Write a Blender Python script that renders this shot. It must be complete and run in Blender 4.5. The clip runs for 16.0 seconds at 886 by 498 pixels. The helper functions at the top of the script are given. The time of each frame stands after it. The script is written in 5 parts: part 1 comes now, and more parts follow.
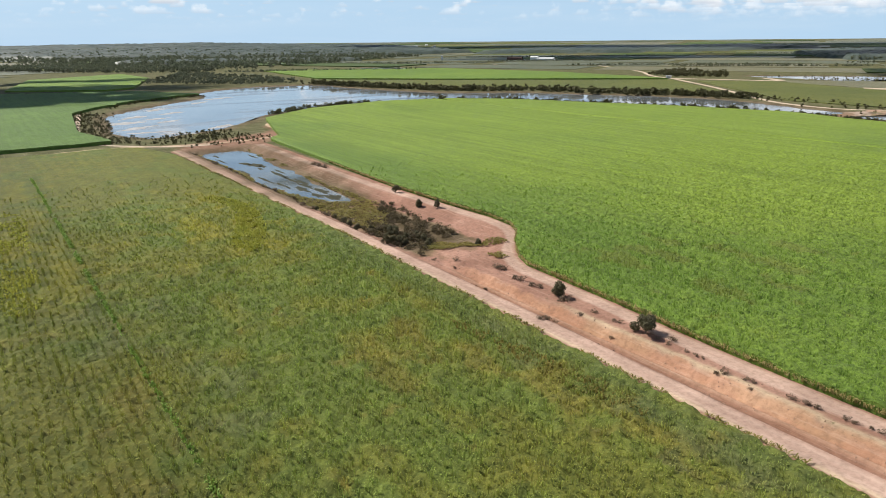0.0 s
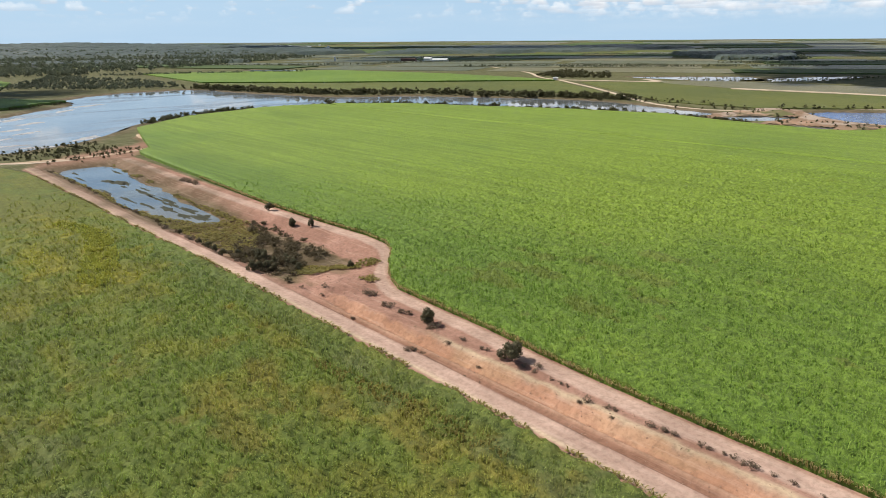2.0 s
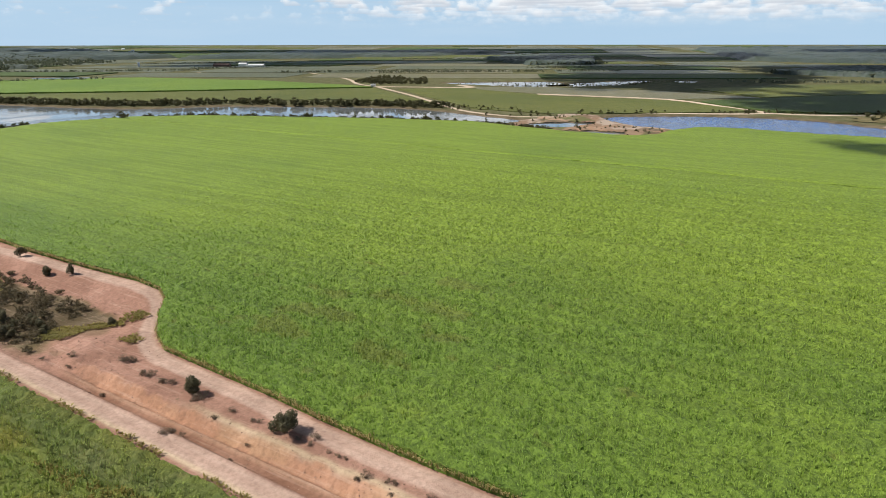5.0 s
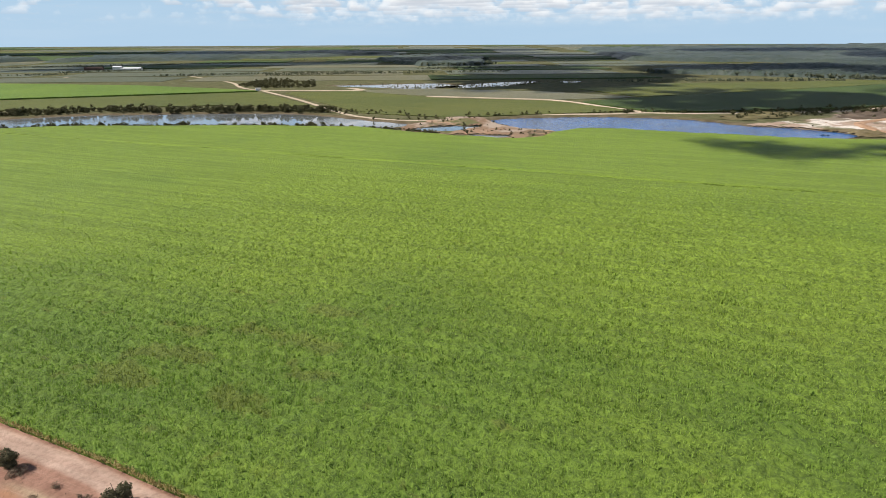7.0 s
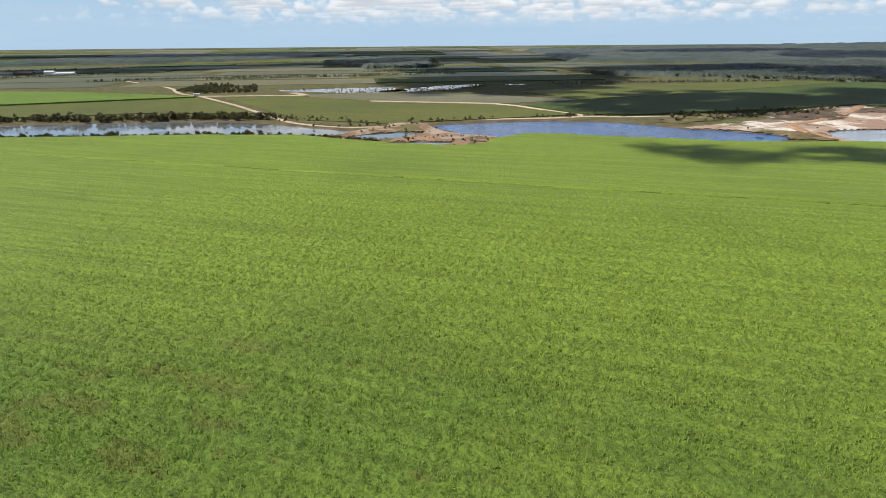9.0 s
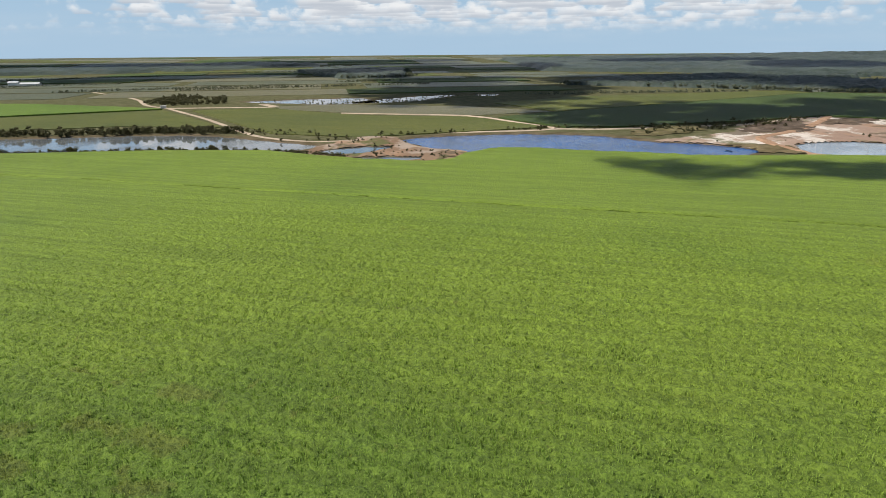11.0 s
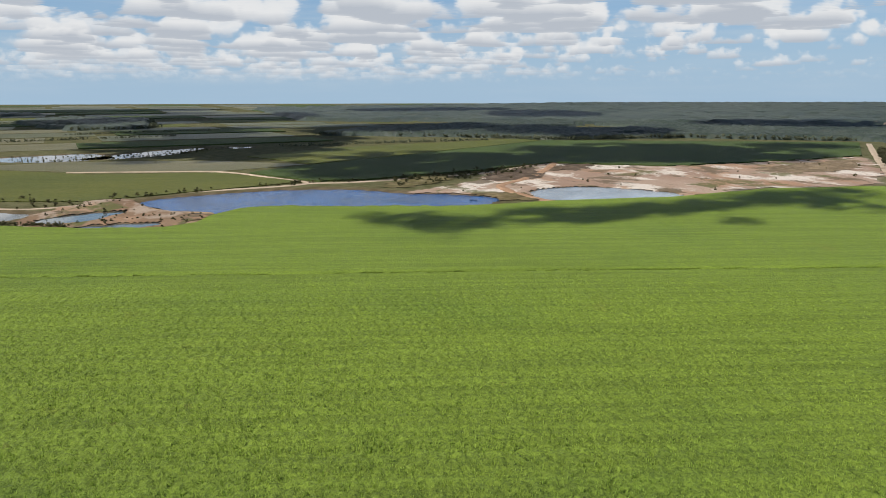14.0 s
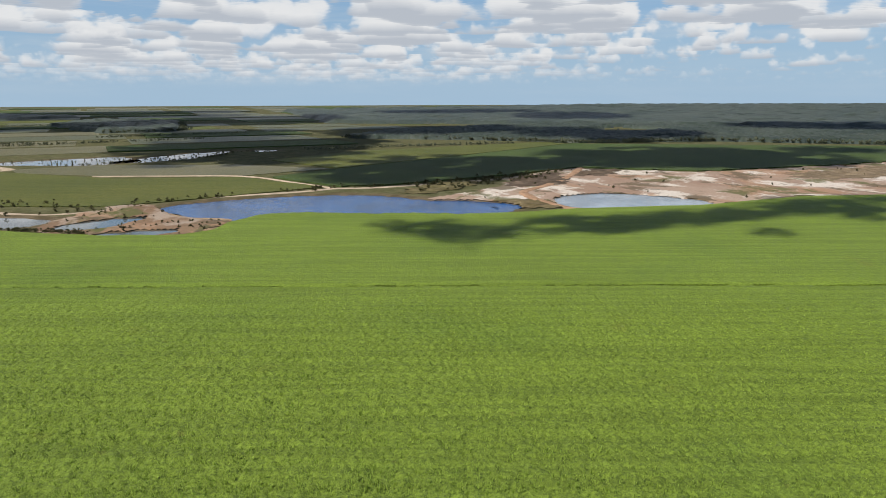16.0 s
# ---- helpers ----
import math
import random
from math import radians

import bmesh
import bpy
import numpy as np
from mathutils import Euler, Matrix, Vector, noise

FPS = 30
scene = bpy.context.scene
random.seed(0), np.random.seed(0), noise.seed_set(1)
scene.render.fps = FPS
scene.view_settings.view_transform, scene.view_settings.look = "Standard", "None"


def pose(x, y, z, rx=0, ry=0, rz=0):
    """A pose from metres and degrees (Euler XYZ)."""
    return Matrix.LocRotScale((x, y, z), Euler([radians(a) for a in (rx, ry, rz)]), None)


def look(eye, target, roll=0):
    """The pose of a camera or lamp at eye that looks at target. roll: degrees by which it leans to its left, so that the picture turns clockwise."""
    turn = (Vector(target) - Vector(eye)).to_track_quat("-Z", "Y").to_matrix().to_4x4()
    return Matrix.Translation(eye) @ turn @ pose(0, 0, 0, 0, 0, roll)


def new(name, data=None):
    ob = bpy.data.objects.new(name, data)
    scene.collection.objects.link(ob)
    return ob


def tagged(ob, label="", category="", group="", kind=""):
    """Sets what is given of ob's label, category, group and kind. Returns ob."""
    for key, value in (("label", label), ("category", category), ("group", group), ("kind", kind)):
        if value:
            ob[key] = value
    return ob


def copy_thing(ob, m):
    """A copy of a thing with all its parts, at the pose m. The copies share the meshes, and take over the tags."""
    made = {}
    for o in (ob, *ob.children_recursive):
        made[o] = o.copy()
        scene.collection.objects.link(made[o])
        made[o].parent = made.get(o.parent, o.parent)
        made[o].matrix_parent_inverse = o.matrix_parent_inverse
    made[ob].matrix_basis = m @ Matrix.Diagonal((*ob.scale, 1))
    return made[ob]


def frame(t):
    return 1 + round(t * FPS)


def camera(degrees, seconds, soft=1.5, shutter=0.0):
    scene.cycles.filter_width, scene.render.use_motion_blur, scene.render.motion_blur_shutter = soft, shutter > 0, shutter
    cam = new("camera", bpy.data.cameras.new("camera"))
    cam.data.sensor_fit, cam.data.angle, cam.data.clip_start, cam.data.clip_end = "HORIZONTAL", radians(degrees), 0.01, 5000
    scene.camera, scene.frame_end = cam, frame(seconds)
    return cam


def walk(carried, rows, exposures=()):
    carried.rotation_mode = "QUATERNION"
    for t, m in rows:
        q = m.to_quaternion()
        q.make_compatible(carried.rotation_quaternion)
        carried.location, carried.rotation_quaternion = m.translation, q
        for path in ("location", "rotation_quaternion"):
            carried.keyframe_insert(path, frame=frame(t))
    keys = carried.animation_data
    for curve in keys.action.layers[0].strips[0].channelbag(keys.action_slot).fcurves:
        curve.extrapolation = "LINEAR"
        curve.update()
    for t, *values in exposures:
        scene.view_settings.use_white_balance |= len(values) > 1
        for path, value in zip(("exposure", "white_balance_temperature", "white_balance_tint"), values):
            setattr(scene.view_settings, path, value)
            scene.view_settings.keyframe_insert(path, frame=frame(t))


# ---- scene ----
cam = camera(66.83, 16.0, 0.65)
# seconds, x, y, z, pitch, roll, yaw
ROWS = [
    (0, 0.00, 0.00, 46.00, -17.24, 0.48, 0.00),
    (0.5, 1.94, 1.67, 46.65, -17.25, 0.41, -2.55),
    (1, 3.89, 3.33, 47.37, -17.28, 0.42, -4.51),
    (1.5, 5.81, 5.00, 48.13, -17.32, 0.37, -6.47),
    (2, 7.80, 6.63, 48.83, -17.32, 0.40, -8.46),
    (2.5, 9.85, 8.24, 49.46, -17.31, 0.40, -10.46),
    (3, 11.92, 9.84, 50.07, -17.28, 0.39, -12.75),
    (3.5, 14.01, 11.45, 50.69, -17.24, 0.29, -15.11),
    (4, 16.19, 12.99, 51.27, -17.20, 0.31, -17.50),
    (4.2, 17.07, 13.60, 51.49, -17.18, 0.20, -18.59),
    (6.3, 26.53, 19.32, 53.40, -17.09, 0.30, -28.55),
    (6.5, 27.48, 19.71, 53.66, -17.11, 0.28, -29.28),
    (7, 29.84, 20.64, 54.34, -17.10, 0.22, -31.59),
    (7.5, 32.25, 21.51, 55.01, -17.10, 0.18, -33.90),
    (8, 34.67, 22.31, 55.67, -17.07, 0.25, -35.02),
    (8.5, 37.06, 23.09, 56.33, -17.05, 0.31, -35.07),
    (8.7, 38.00, 23.41, 56.59, -17.03, 0.35, -35.32),
    (10.8, 46.83, 27.49, 59.62, -16.99, 0.42, -37.59),
    (11, 47.77, 27.82, 59.93, -16.38, 0.41, -37.78),
    (11.5, 50.11, 28.61, 60.68, -14.03, 0.41, -38.42),
    (12, 52.45, 29.31, 61.41, -12.55, 0.29, -42.86),
    (12.5, 54.80, 29.95, 62.17, -12.58, 0.13, -49.58),
    (13, 57.14, 30.58, 62.90, -12.57, 0.11, -53.11),
    (13.5, 59.48, 31.11, 63.60, -12.57, 0.14, -55.10),
    (14, 61.80, 31.52, 64.29, -12.55, 0.08, -57.68),
    (14.5, 64.11, 31.83, 64.94, -12.55, 0.05, -61.51),
    (15, 66.46, 32.11, 65.54, -12.52, 0.08, -61.97),
    (15.5, 68.93, 32.38, 66.15, -12.49, 0.04, -60.37),
    (16, 71.54, 32.60, 66.77, -12.44, 0.16, -55.31),
]
walk(cam, [(t, pose(x, y, z, 90 + pitch, roll, yaw)) for t, x, y, z, pitch, roll, yaw in ROWS],
     [(0, 0.34), (3, 0.28), (6, 0.24), (10, 0.15), (12, -0.02), (16, -0.09)])

# ---------- world and sun ----------
SUN_EL, SUN_AZ = radians(48), Vector((-0.9, 0.436))       # elevation; the side from which it shines
sun_from = Vector((SUN_AZ.x * math.cos(SUN_EL), SUN_AZ.y * math.cos(SUN_EL), math.sin(SUN_EL)))
sun = new("sun", bpy.data.lights.new("sun", "SUN"))
sun.data.energy, sun.data.angle, sun.data.color = 5.0, radians(0.6), (1.0, 0.95, 0.86)
sun.matrix_world = look((0, 0, 500), Vector((0, 0, 500)) - sun_from)


class Nodes:
    """A short hand for node trees."""

    def __init__(self, tree):
        self.tree = tree
        tree.nodes.clear()

    def add(self, kind, **given):
        n = self.tree.nodes.new(kind)
        for key, value in given.items():
            setattr(n, key, value)
        return n

    def wire(self, a, b):
        self.tree.links.new(a, b)

    def put(self, socket, value):
        if isinstance(value, bpy.types.NodeSocket):
            self.wire(value, socket)
        elif isinstance(value, tuple) and len(value) == 3 and socket.type == "RGBA":
            socket.default_value = (*value, 1)
        else:
            socket.default_value = value

    def math(self, op, a, b=0.0, c=0.0, clamp=False):
        n = self.add("ShaderNodeMath", operation=op, use_clamp=clamp)
        for s, v in zip(n.inputs, (a, b, c)):
            self.put(s, v)
        return n.outputs[0]

    def mix(self, f, a, b, blend="MIX"):
        n = self.add("ShaderNodeMix", data_type="RGBA", blend_type=blend)
        self.put(n.inputs[0], f), self.put(n.inputs[6], a), self.put(n.inputs[7], b)
        return n.outputs[2]

    def ramp(self, f, lo, hi):
        n = self.add("ShaderNodeMapRange", interpolation_type="SMOOTHSTEP")
        self.put(n.inputs[0], f)
        n.inputs[1].default_value, n.inputs[2].default_value = lo, hi
        return n.outputs[0]

    def noise(self, vec, scale, detail=4.0, rough=0.55, colour=False):
        n = self.add("ShaderNodeTexNoise")
        self.put(n.inputs["Vector"], vec)
        n.inputs["Scale"].default_value, n.inputs["Detail"].default_value, n.inputs["Roughness"].default_value = scale, detail, rough
        return n.outputs[1 if colour else 0]

    def voronoi(self, vec, scale, feature="F1"):
        n = self.add("ShaderNodeTexVoronoi", feature=feature)
        self.put(n.inputs["Vector"], vec)
        n.inputs["Scale"].default_value = scale
        return n

    def stretched(self, vec, turn, scale):
        n = self.add("ShaderNodeMapping", vector_type="TEXTURE")
        self.put(n.inputs[0], vec)
        n.inputs[2].default_value, n.inputs[3].default_value = (0, 0, -turn), tuple(1 / s for s in scale)
        return n.outputs[0]


world = bpy.data.worlds.new("sky")
scene.world = world
world.use_nodes = True
N = Nodes(world.node_tree)
sky = N.add("ShaderNodeTexSky", sky_type="NISHITA", sun_disc=False, sun_elevation=SUN_EL, sun_rotation=radians(-64))
sky.altitude, sky.air_density, sky.dust_density, sky.ozone_density = 50, 1.0, 0.6, 1.5
SKY = 0.11
way = N.add("ShaderNodeSeparateXYZ")
N.wire(N.add("ShaderNodeTexCoord").outputs["Generated"], way.inputs[0])
wx, wy, wz = way.outputs
flat = N.math("SQRT", N.math("ADD", N.math("MULTIPLY", wx, wx), N.math("MULTIPLY", wy, wy)))
rise = N.math("MULTIPLY", N.math("ARCTAN2", wz, flat), 57.2958)          # degrees over the horizon
cx, cy = N.math("DIVIDE", wx, flat), N.math("DIVIDE", wy, flat)


def sky_point(across, upward, seed):
    n = N.add("ShaderNodeCombineXYZ")
    N.put(n.inputs[0], N.math("MULTIPLY_ADD", cx, across, seed)), N.put(n.inputs[1], N.math("MULTIPLY", cy, across))
    N.put(n.inputs[2], N.math("MULTIPLY", rise, upward))
    return n.outputs[0]


# a clear sky that pales towards the horizon, and banks of fair-weather cumulus, the farther the lower and smaller
haze = N.ramp(rise, 11.0, -1.0)
tone = N.mix(N.math("MULTIPLY", haze, 0.9), N.mix(0.6, sky.outputs[0], (1.6, 3.4, 6.0)), (3.6, 5.05, 6.5))
tone = N.mix(N.ramp(rise, 11.0, 21.0), tone, (0.22, 0.6, 1.5))
veil = N.noise(sky_point(5.0, 0.9, 4.0), 1.0, 6, 0.6)
many = N.math("MAXIMUM", N.ramp(cx, 0.1, 0.46), N.math("MULTIPLY", N.ramp(rise, 9.0, 13.0), N.math("MULTIPLY", N.ramp(rise, 25.0, 15.0), 0.6)))
floor_east = N.math("MULTIPLY", N.ramp(cx, 0.8, 0.97), N.ramp(rise, 5.5, 3.0))
cover = N.math("MULTIPLY", N.math("MULTIPLY", many, N.ramp(rise, 0.7, 2.4)), N.math("SUBTRACT", 1.0, N.math("MULTIPLY", floor_east, 0.75)))
tone = N.mix(N.math("MULTIPLY", N.ramp(veil, 0.42, 0.75), N.math("MULTIPLY_ADD", cover, 0.22, 0.1)), tone, (5.6, 6.2, 6.7))
# the cumulus stand on one level base; each slice above it is narrower and whiter
low = N.math("MAXIMUM", wz, 0.012)
LAYERS = 20
for k in reversed(range(LAYERS)):
    lift = 1.0 + 0.017 * k
    at = N.add("ShaderNodeCombineXYZ")
    N.put(at.inputs[0], N.math("MULTIPLY", N.math("DIVIDE", wx, low), lift)), N.put(at.inputs[1], N.math("MULTIPLY", N.math("DIVIDE", wy, low), lift))
    at.inputs[2].default_value = 5.2 + 0.02 * k
    thick = N.math("MULTIPLY_ADD", cover, 0.105, N.noise(at.outputs[0], 0.9, 4, 0.5))
    shape = N.ramp(thick, 0.635 + 0.0038 * k, 0.68 + 0.0038 * k)
    pale = min(1.0, k / 8)
    fill = tuple(a + (b - a) * pale for a, b in zip((4.5, 4.9, 5.5), (7.5, 7.6, 7.7)))
    tone = N.mix(N.math("MULTIPLY", shape, N.math("MULTIPLY", N.ramp(rise, 0.8, 4.2), 0.8)), tone, fill)
back = N.add("ShaderNodeBackground")
N.put(back.inputs[0], tone), N.put(back.inputs[1], SKY)
N.wire(back.outputs[0], N.add("ShaderNodeOutputWorld").inputs[0])

# ---------- the plan ----------
O, EU, EV = np.array((46.0, 61.0)), np.array((-0.57, 0.8215)), np.array((0.8215, 0.57))   # the drain's axis runs along EU
TURN = math.atan2(EU[1], EU[0])


def uv(x, y):
    dx, dy = np.asarray(x, float) - O[0], np.asarray(y, float) - O[1]
    return dx * EU[0] + dy * EU[1], dx * EV[0] + dy * EV[1]


def xy(u, v):
    u, v = np.asarray(u, float), np.asarray(v, float)
    return O[0] + u * EU[0] + v * EV[0], O[1] + u * EU[1] + v * EV[1]


def ring_uv(*points):
    return [tuple(float(c) for c in xy(u, v)) for u, v in points]


def smooth(a, b, x):
    t = np.clip((np.asarray(x, float) - a) / (b - a), 0, 1)
    return t * t * (3 - 2 * t)


def rounded(points, steps=6, closed=True):
    """A Catmull-Rom curve through a few points."""
    p, out, n = [np.array(q, float) for q in points], [], len(points)
    for i in range(n if closed else n - 1):
        pick = (lambda k: p[k % n]) if closed else (lambda k: p[min(max(k, 0), n - 1)])
        a, b, c, d = pick(i - 1), pick(i), pick(i + 1), pick(i + 2)
        for k in range(steps):
            t = k / steps
            out.append(0.5 * (2 * b + (c - a) * t + (2 * a - 5 * b + 4 * c - d) * t * t + (3 * b - a - 3 * c + d) * t ** 3))
    if not closed:
        out.append(p[-1])
    return np.array(out)


def inside(x, y, ring):
    r, hit = np.asarray(ring, float), np.zeros(np.shape(x), bool)
    for (ax, ay), (bx, by) in zip(r, np.roll(r, -1, 0)):
        if ay != by:
            hit ^= ((ay > y) != (by > y)) & (x < (bx - ax) * (y - ay) / (by - ay) + ax)
    return hit


def line_distance(x, y, pts, closed=False):
    r, best = np.asarray(pts, float), np.full(np.shape(x), 1e9)
    for (ax, ay), (bx, by) in zip(r, np.roll(r, -1, 0)) if closed else zip(r[:-1], r[1:]):
        dx, dy = bx - ax, by - ay
        t = np.clip(((x - ax) * dx + (y - ay) * dy) / (dx * dx + dy * dy + 1e-9), 0, 1)
        best = np.minimum(best, (x - ax - t * dx) ** 2 + (y - ay - t * dy) ** 2)
    return np.sqrt(best)


def signed(x, y, ring):
    """Distance to a ring's edge, negative inside; worked out only near it."""
    r = np.asarray(ring, float)
    lo, hi = r.min(0) - 60, r.max(0) + 60
    out = np.full(np.shape(x), 60.0)
    near = (x > lo[0]) & (x < hi[0]) & (y > lo[1]) & (y < hi[1])
    if near.any():
        d = line_distance(x[near], y[near], r, True)
        out[near] = np.where(inside(x[near], y[near], r), -d, d)
    return out


_table = np.random.RandomState(7).rand(256, 256)


def rough(x, y, size, seed=0):
    """Smooth value noise, 0 to 1."""
    x, y = np.asarray(x, float) / size + 37.3 * seed, np.asarray(y, float) / size + 11.7 * seed
    i, j = np.floor(x).astype(int), np.floor(y).astype(int)
    fx, fy = x - i, y - j
    fx, fy = fx * fx * (3 - 2 * fx), fy * fy * (3 - 2 * fy)
    at = lambda a, b: _table[a & 255, b & 255]
    return (at(i, j) * (1 - fx) + at(i + 1, j) * fx) * (1 - fy) + (at(i, j + 1) * (1 - fx) + at(i + 1, j + 1) * fx) * fy


LAKE_BIG = rounded([(-222, 450), (-192, 392), (-170, 356), (-143, 350), (-122, 396), (-117, 460), (-94, 503), (-64, 533), (-2, 566), (53, 560), (94, 532), (153, 493),
                    (203, 462), (228, 432), (258, 436), (250, 470), (232, 521), (205, 566), (109, 622), (60, 642), (-2, 645), (-94, 722), (-152, 777), (-214, 737), (-238, 668), (-212, 612), (-220, 560), (-226, 500)], 3)
LAKE_BLUE = rounded([(321, 428), (360, 425), (415, 393), (446, 348), (447, 305), (458, 284), (462, 240), (419, 236), (392, 266), (351, 333), (332, 346), (313, 352), (311, 385)], 3)
LAKE_PALE = rounded([(501, 234), (530, 228), (553, 192), (538, 134), (481, 184), (467, 210)], 3)
LAKE_FAR = rounded([(385, 880), (433, 878), (506, 858), (534, 838), (516, 774), (477, 757), (452, 764), (428, 792)], 3)
LAKE_REACH = rounded([(484, 778), (553, 804), (624, 818), (680, 806), (634, 780), (580, 750), (506, 746)], 3)
LAKE_SLIT = rounded([(676, 796), (700, 788), (728, 772), (716, 762), (690, 772)], 3)
LAKE_TINY = rounded([(-150, 1290), (-60, 1250), (-70, 1180), (-130, 1210)], 3)
POND = rounded(ring_uv((281, 9), (283, 20), (277, 28), (246, 27), (215, 24), (185, 22), (160, 20), (164, 11), (188, 7.5), (228, 7.5), (262, 7)), 3)
PUDDLE_A = rounded([(250, 392), (275, 392), (296, 402), (270, 418), (244, 412)], 3)
PUDDLE_B = rounded([(248, 358), (264, 346), (280, 350), (268, 366), (246, 376)], 3)
WATERS = ((LAKE_BIG, -0.9), (LAKE_BLUE, -0.9), (LAKE_PALE, -0.5), (LAKE_FAR, -0.7), (LAKE_REACH, -0.7), (LAKE_SLIT, -0.7), (LAKE_TINY, -0.7), (POND, -1.5), (PUDDLE_A, -0.6), (PUDDLE_B, -0.6))

# right-hand track along the drain, in the drain's own coordinates
TRACK_B = rounded([(-70, 11.0), (-20, 11.2), (10, 11.7), (26, 12.2), (38, 12.9), (50, 14.0), (64, 14.8), (74, 15.4), (82, 18.3), (90, 24.3), (96, 30.4), (103, 34.2), (113, 35.2), (131, 34.4), (158, 33.2), (184, 32.8), (220, 33.4), (253, 34.6), (289, 35.4)], 5, False)
EDGE_EAST = [(-70, 13.2), (10, 13.9), (26, 14.4), (38, 15.2), (50, 16.3), (64, 17.0), (76, 17.7), (82, 20.6), (90, 26.6), (97, 33.2), (103.6, 36.6), (113, 37.4), (131, 36.6), (161, 36.2), (217, 39.5), (280, 43), (296, 46), (304, 54)]


def track_a(u):
    return np.interp(u, (-50, 20, 60, 100, 125, 150, 200), (0.1, 0.3, 0.9, 1.2, 1.6, 0.8, 0.2))


def track_v(u):
    return np.interp(u, TRACK_B[:, 0], TRACK_B[:, 1])


SAND = rounded([(447, 305), (500, 296), (547, 300), (620, 318), (699, 301), (735, 196), (855, 106), (948, 36), (672, 24), (603, 98), (538, 130), (462, 238)], 3)
SPIT = rounded([(318, 456), (308, 380), (316, 352), (300, 340), (277, 335), (250, 342), (236, 376), (242, 412), (268, 436)], 3)
BANK = rounded(ring_uv((286, 4), (300, 6), (316, 30), (330, 60), (352, 66), (360, 80), (345, 84), (318, 62), (296, 44), (284, 34)), 3)


def height(x, y):
    """The lie of the land."""
    x, y = np.asarray(x, float), np.asarray(y, float)
    u, v = uv(x, y)
    z = np.zeros(x.shape)
    z += 37 * smooth(1900, 4850, np.hypot(x - 35, y - 20))
    # drain: a shallow bench beside the left track, a rilled slope up to the right one
    along = smooth(-90, -75, u) * (1 - smooth(74, 96, u))
    va = v - track_a(u)
    rill = -np.abs(rough(u + (rough(u, v, 2.0, 7) - 0.5) * 1.2, v * 0.12, 0.9, 3) - 0.5) * 0.8 * smooth(4.9, 5.6, v) * (1 - smooth(7.2, 8.2, v))
    cut = 0.2 * np.exp(-((va - 1.7) / 0.35) ** 2) - 0.6 * smooth(1.8, 2.3, va) * (1 - smooth(5.4, 7.6, v)) + 0.34 * np.exp(-((v - 4.75) / 0.4) ** 2) + rill
    z += along * (cut * (v < 30) + 0.8 * smooth(5.4, 7.9, v) * (1 - smooth(20, 40, v)))
    tv = track_v(u)
    basin = smooth(84, 112, u) * (1 - smooth(282, 292, u))
    hollow = smooth(2.4, 7.5, v) * (1 - smooth(tv - 8.5, tv - 1.8, v))
    z += basin * (-1.35 * hollow + 0.5 * smooth(tv - 5, tv - 1, v) * (1 - smooth(tv + 6, tv + 30, v)))
    lump = (rough(u, v, 3.2, 5) - 0.5) * 0.6 + (rough(u, v, 1.3, 6) - 0.5) * 0.35 + 0.9 * np.exp(-(((u - 94) / 6) ** 2 + ((v - 11.5) / 4.5) ** 2))
    z += lump * smooth(60, 84, u) * (1 - smooth(284, 292, u)) * smooth(2.6, 4.5, v) * (1 - smooth(tv - 4, tv - 2, v))
    sand = 1 - smooth(-4, 6, signed(x, y, SAND))
    z += sand * ((rough(x, y, 26, 8) - 0.5) * 0.6 + (rough(x, y, 9, 9) - 0.45) * 0.25)
    spit = 1 - smooth(-3, 5, signed(x, y, SPIT))
    z += spit * ((rough(x, y, 14, 10) - 0.5) * 0.8)
    for ring, level in WATERS:
        s = signed(x, y, ring) + (rough(x, y, 7, 2) - 0.5) * 5.0
        z = z * smooth(-2, 4, s) + (level - 1.2) * (1 - smooth(-4, 3.2, s))
    return z + (rough(x, y, 2.3, 1) - 0.5) * 0.05


# ---------- mesh helpers ----------
def numbers(name, verts, faces, material, parent=None, smooth_faces=False, **layers):
    """A mesh object from numpy arrays; faces all of one length; layers are values a point."""
    verts, faces = np.asarray(verts, np.float32), np.asarray(faces, np.int32)
    me = bpy.data.meshes.new(name)
    me.vertices.add(len(verts))
    me.vertices.foreach_set("co", verts.ravel())
    me.loops.add(faces.size)
    me.loops.foreach_set("vertex_index", faces.ravel())
    me.polygons.add(len(faces))
    me.polygons.foreach_set("loop_start", np.arange(0, faces.size, faces.shape[1], dtype=np.int32))
    me.polygons.foreach_set("use_smooth", np.full(len(faces), smooth_faces))
    for key, values in layers.items():
        values = np.asarray(values, np.float32)
        if values.ndim == 2:
            a = me.attributes.new(key, "FLOAT_COLOR", "POINT")
            a.data.foreach_set("color", np.hstack([values, np.ones((len(values), 1), np.float32)]).astype(np.float32).ravel())
        else:
            me.attributes.new(key, "FLOAT", "POINT").data.foreach_set("value", values)
    me.update(calc_edges=True)
    me.validate()
    me.materials.append(material)
    ob = new(name, me)
    if parent:
        ob.parent = parent
    return ob


def part(name, bm, material, parent, label=""):
    me = bpy.data.meshes.new(name)
    bm.to_mesh(me), bm.free()
    me.materials.append(material)
    ob = new(name, me)
    ob.parent = parent
    return tagged(ob, label)


def grid_faces(keep, nu, nv):
    i, j = np.nonzero(keep)
    a = i * nv + j
    return np.stack([a, a + nv, a + nv + 1, a + 1], 1)


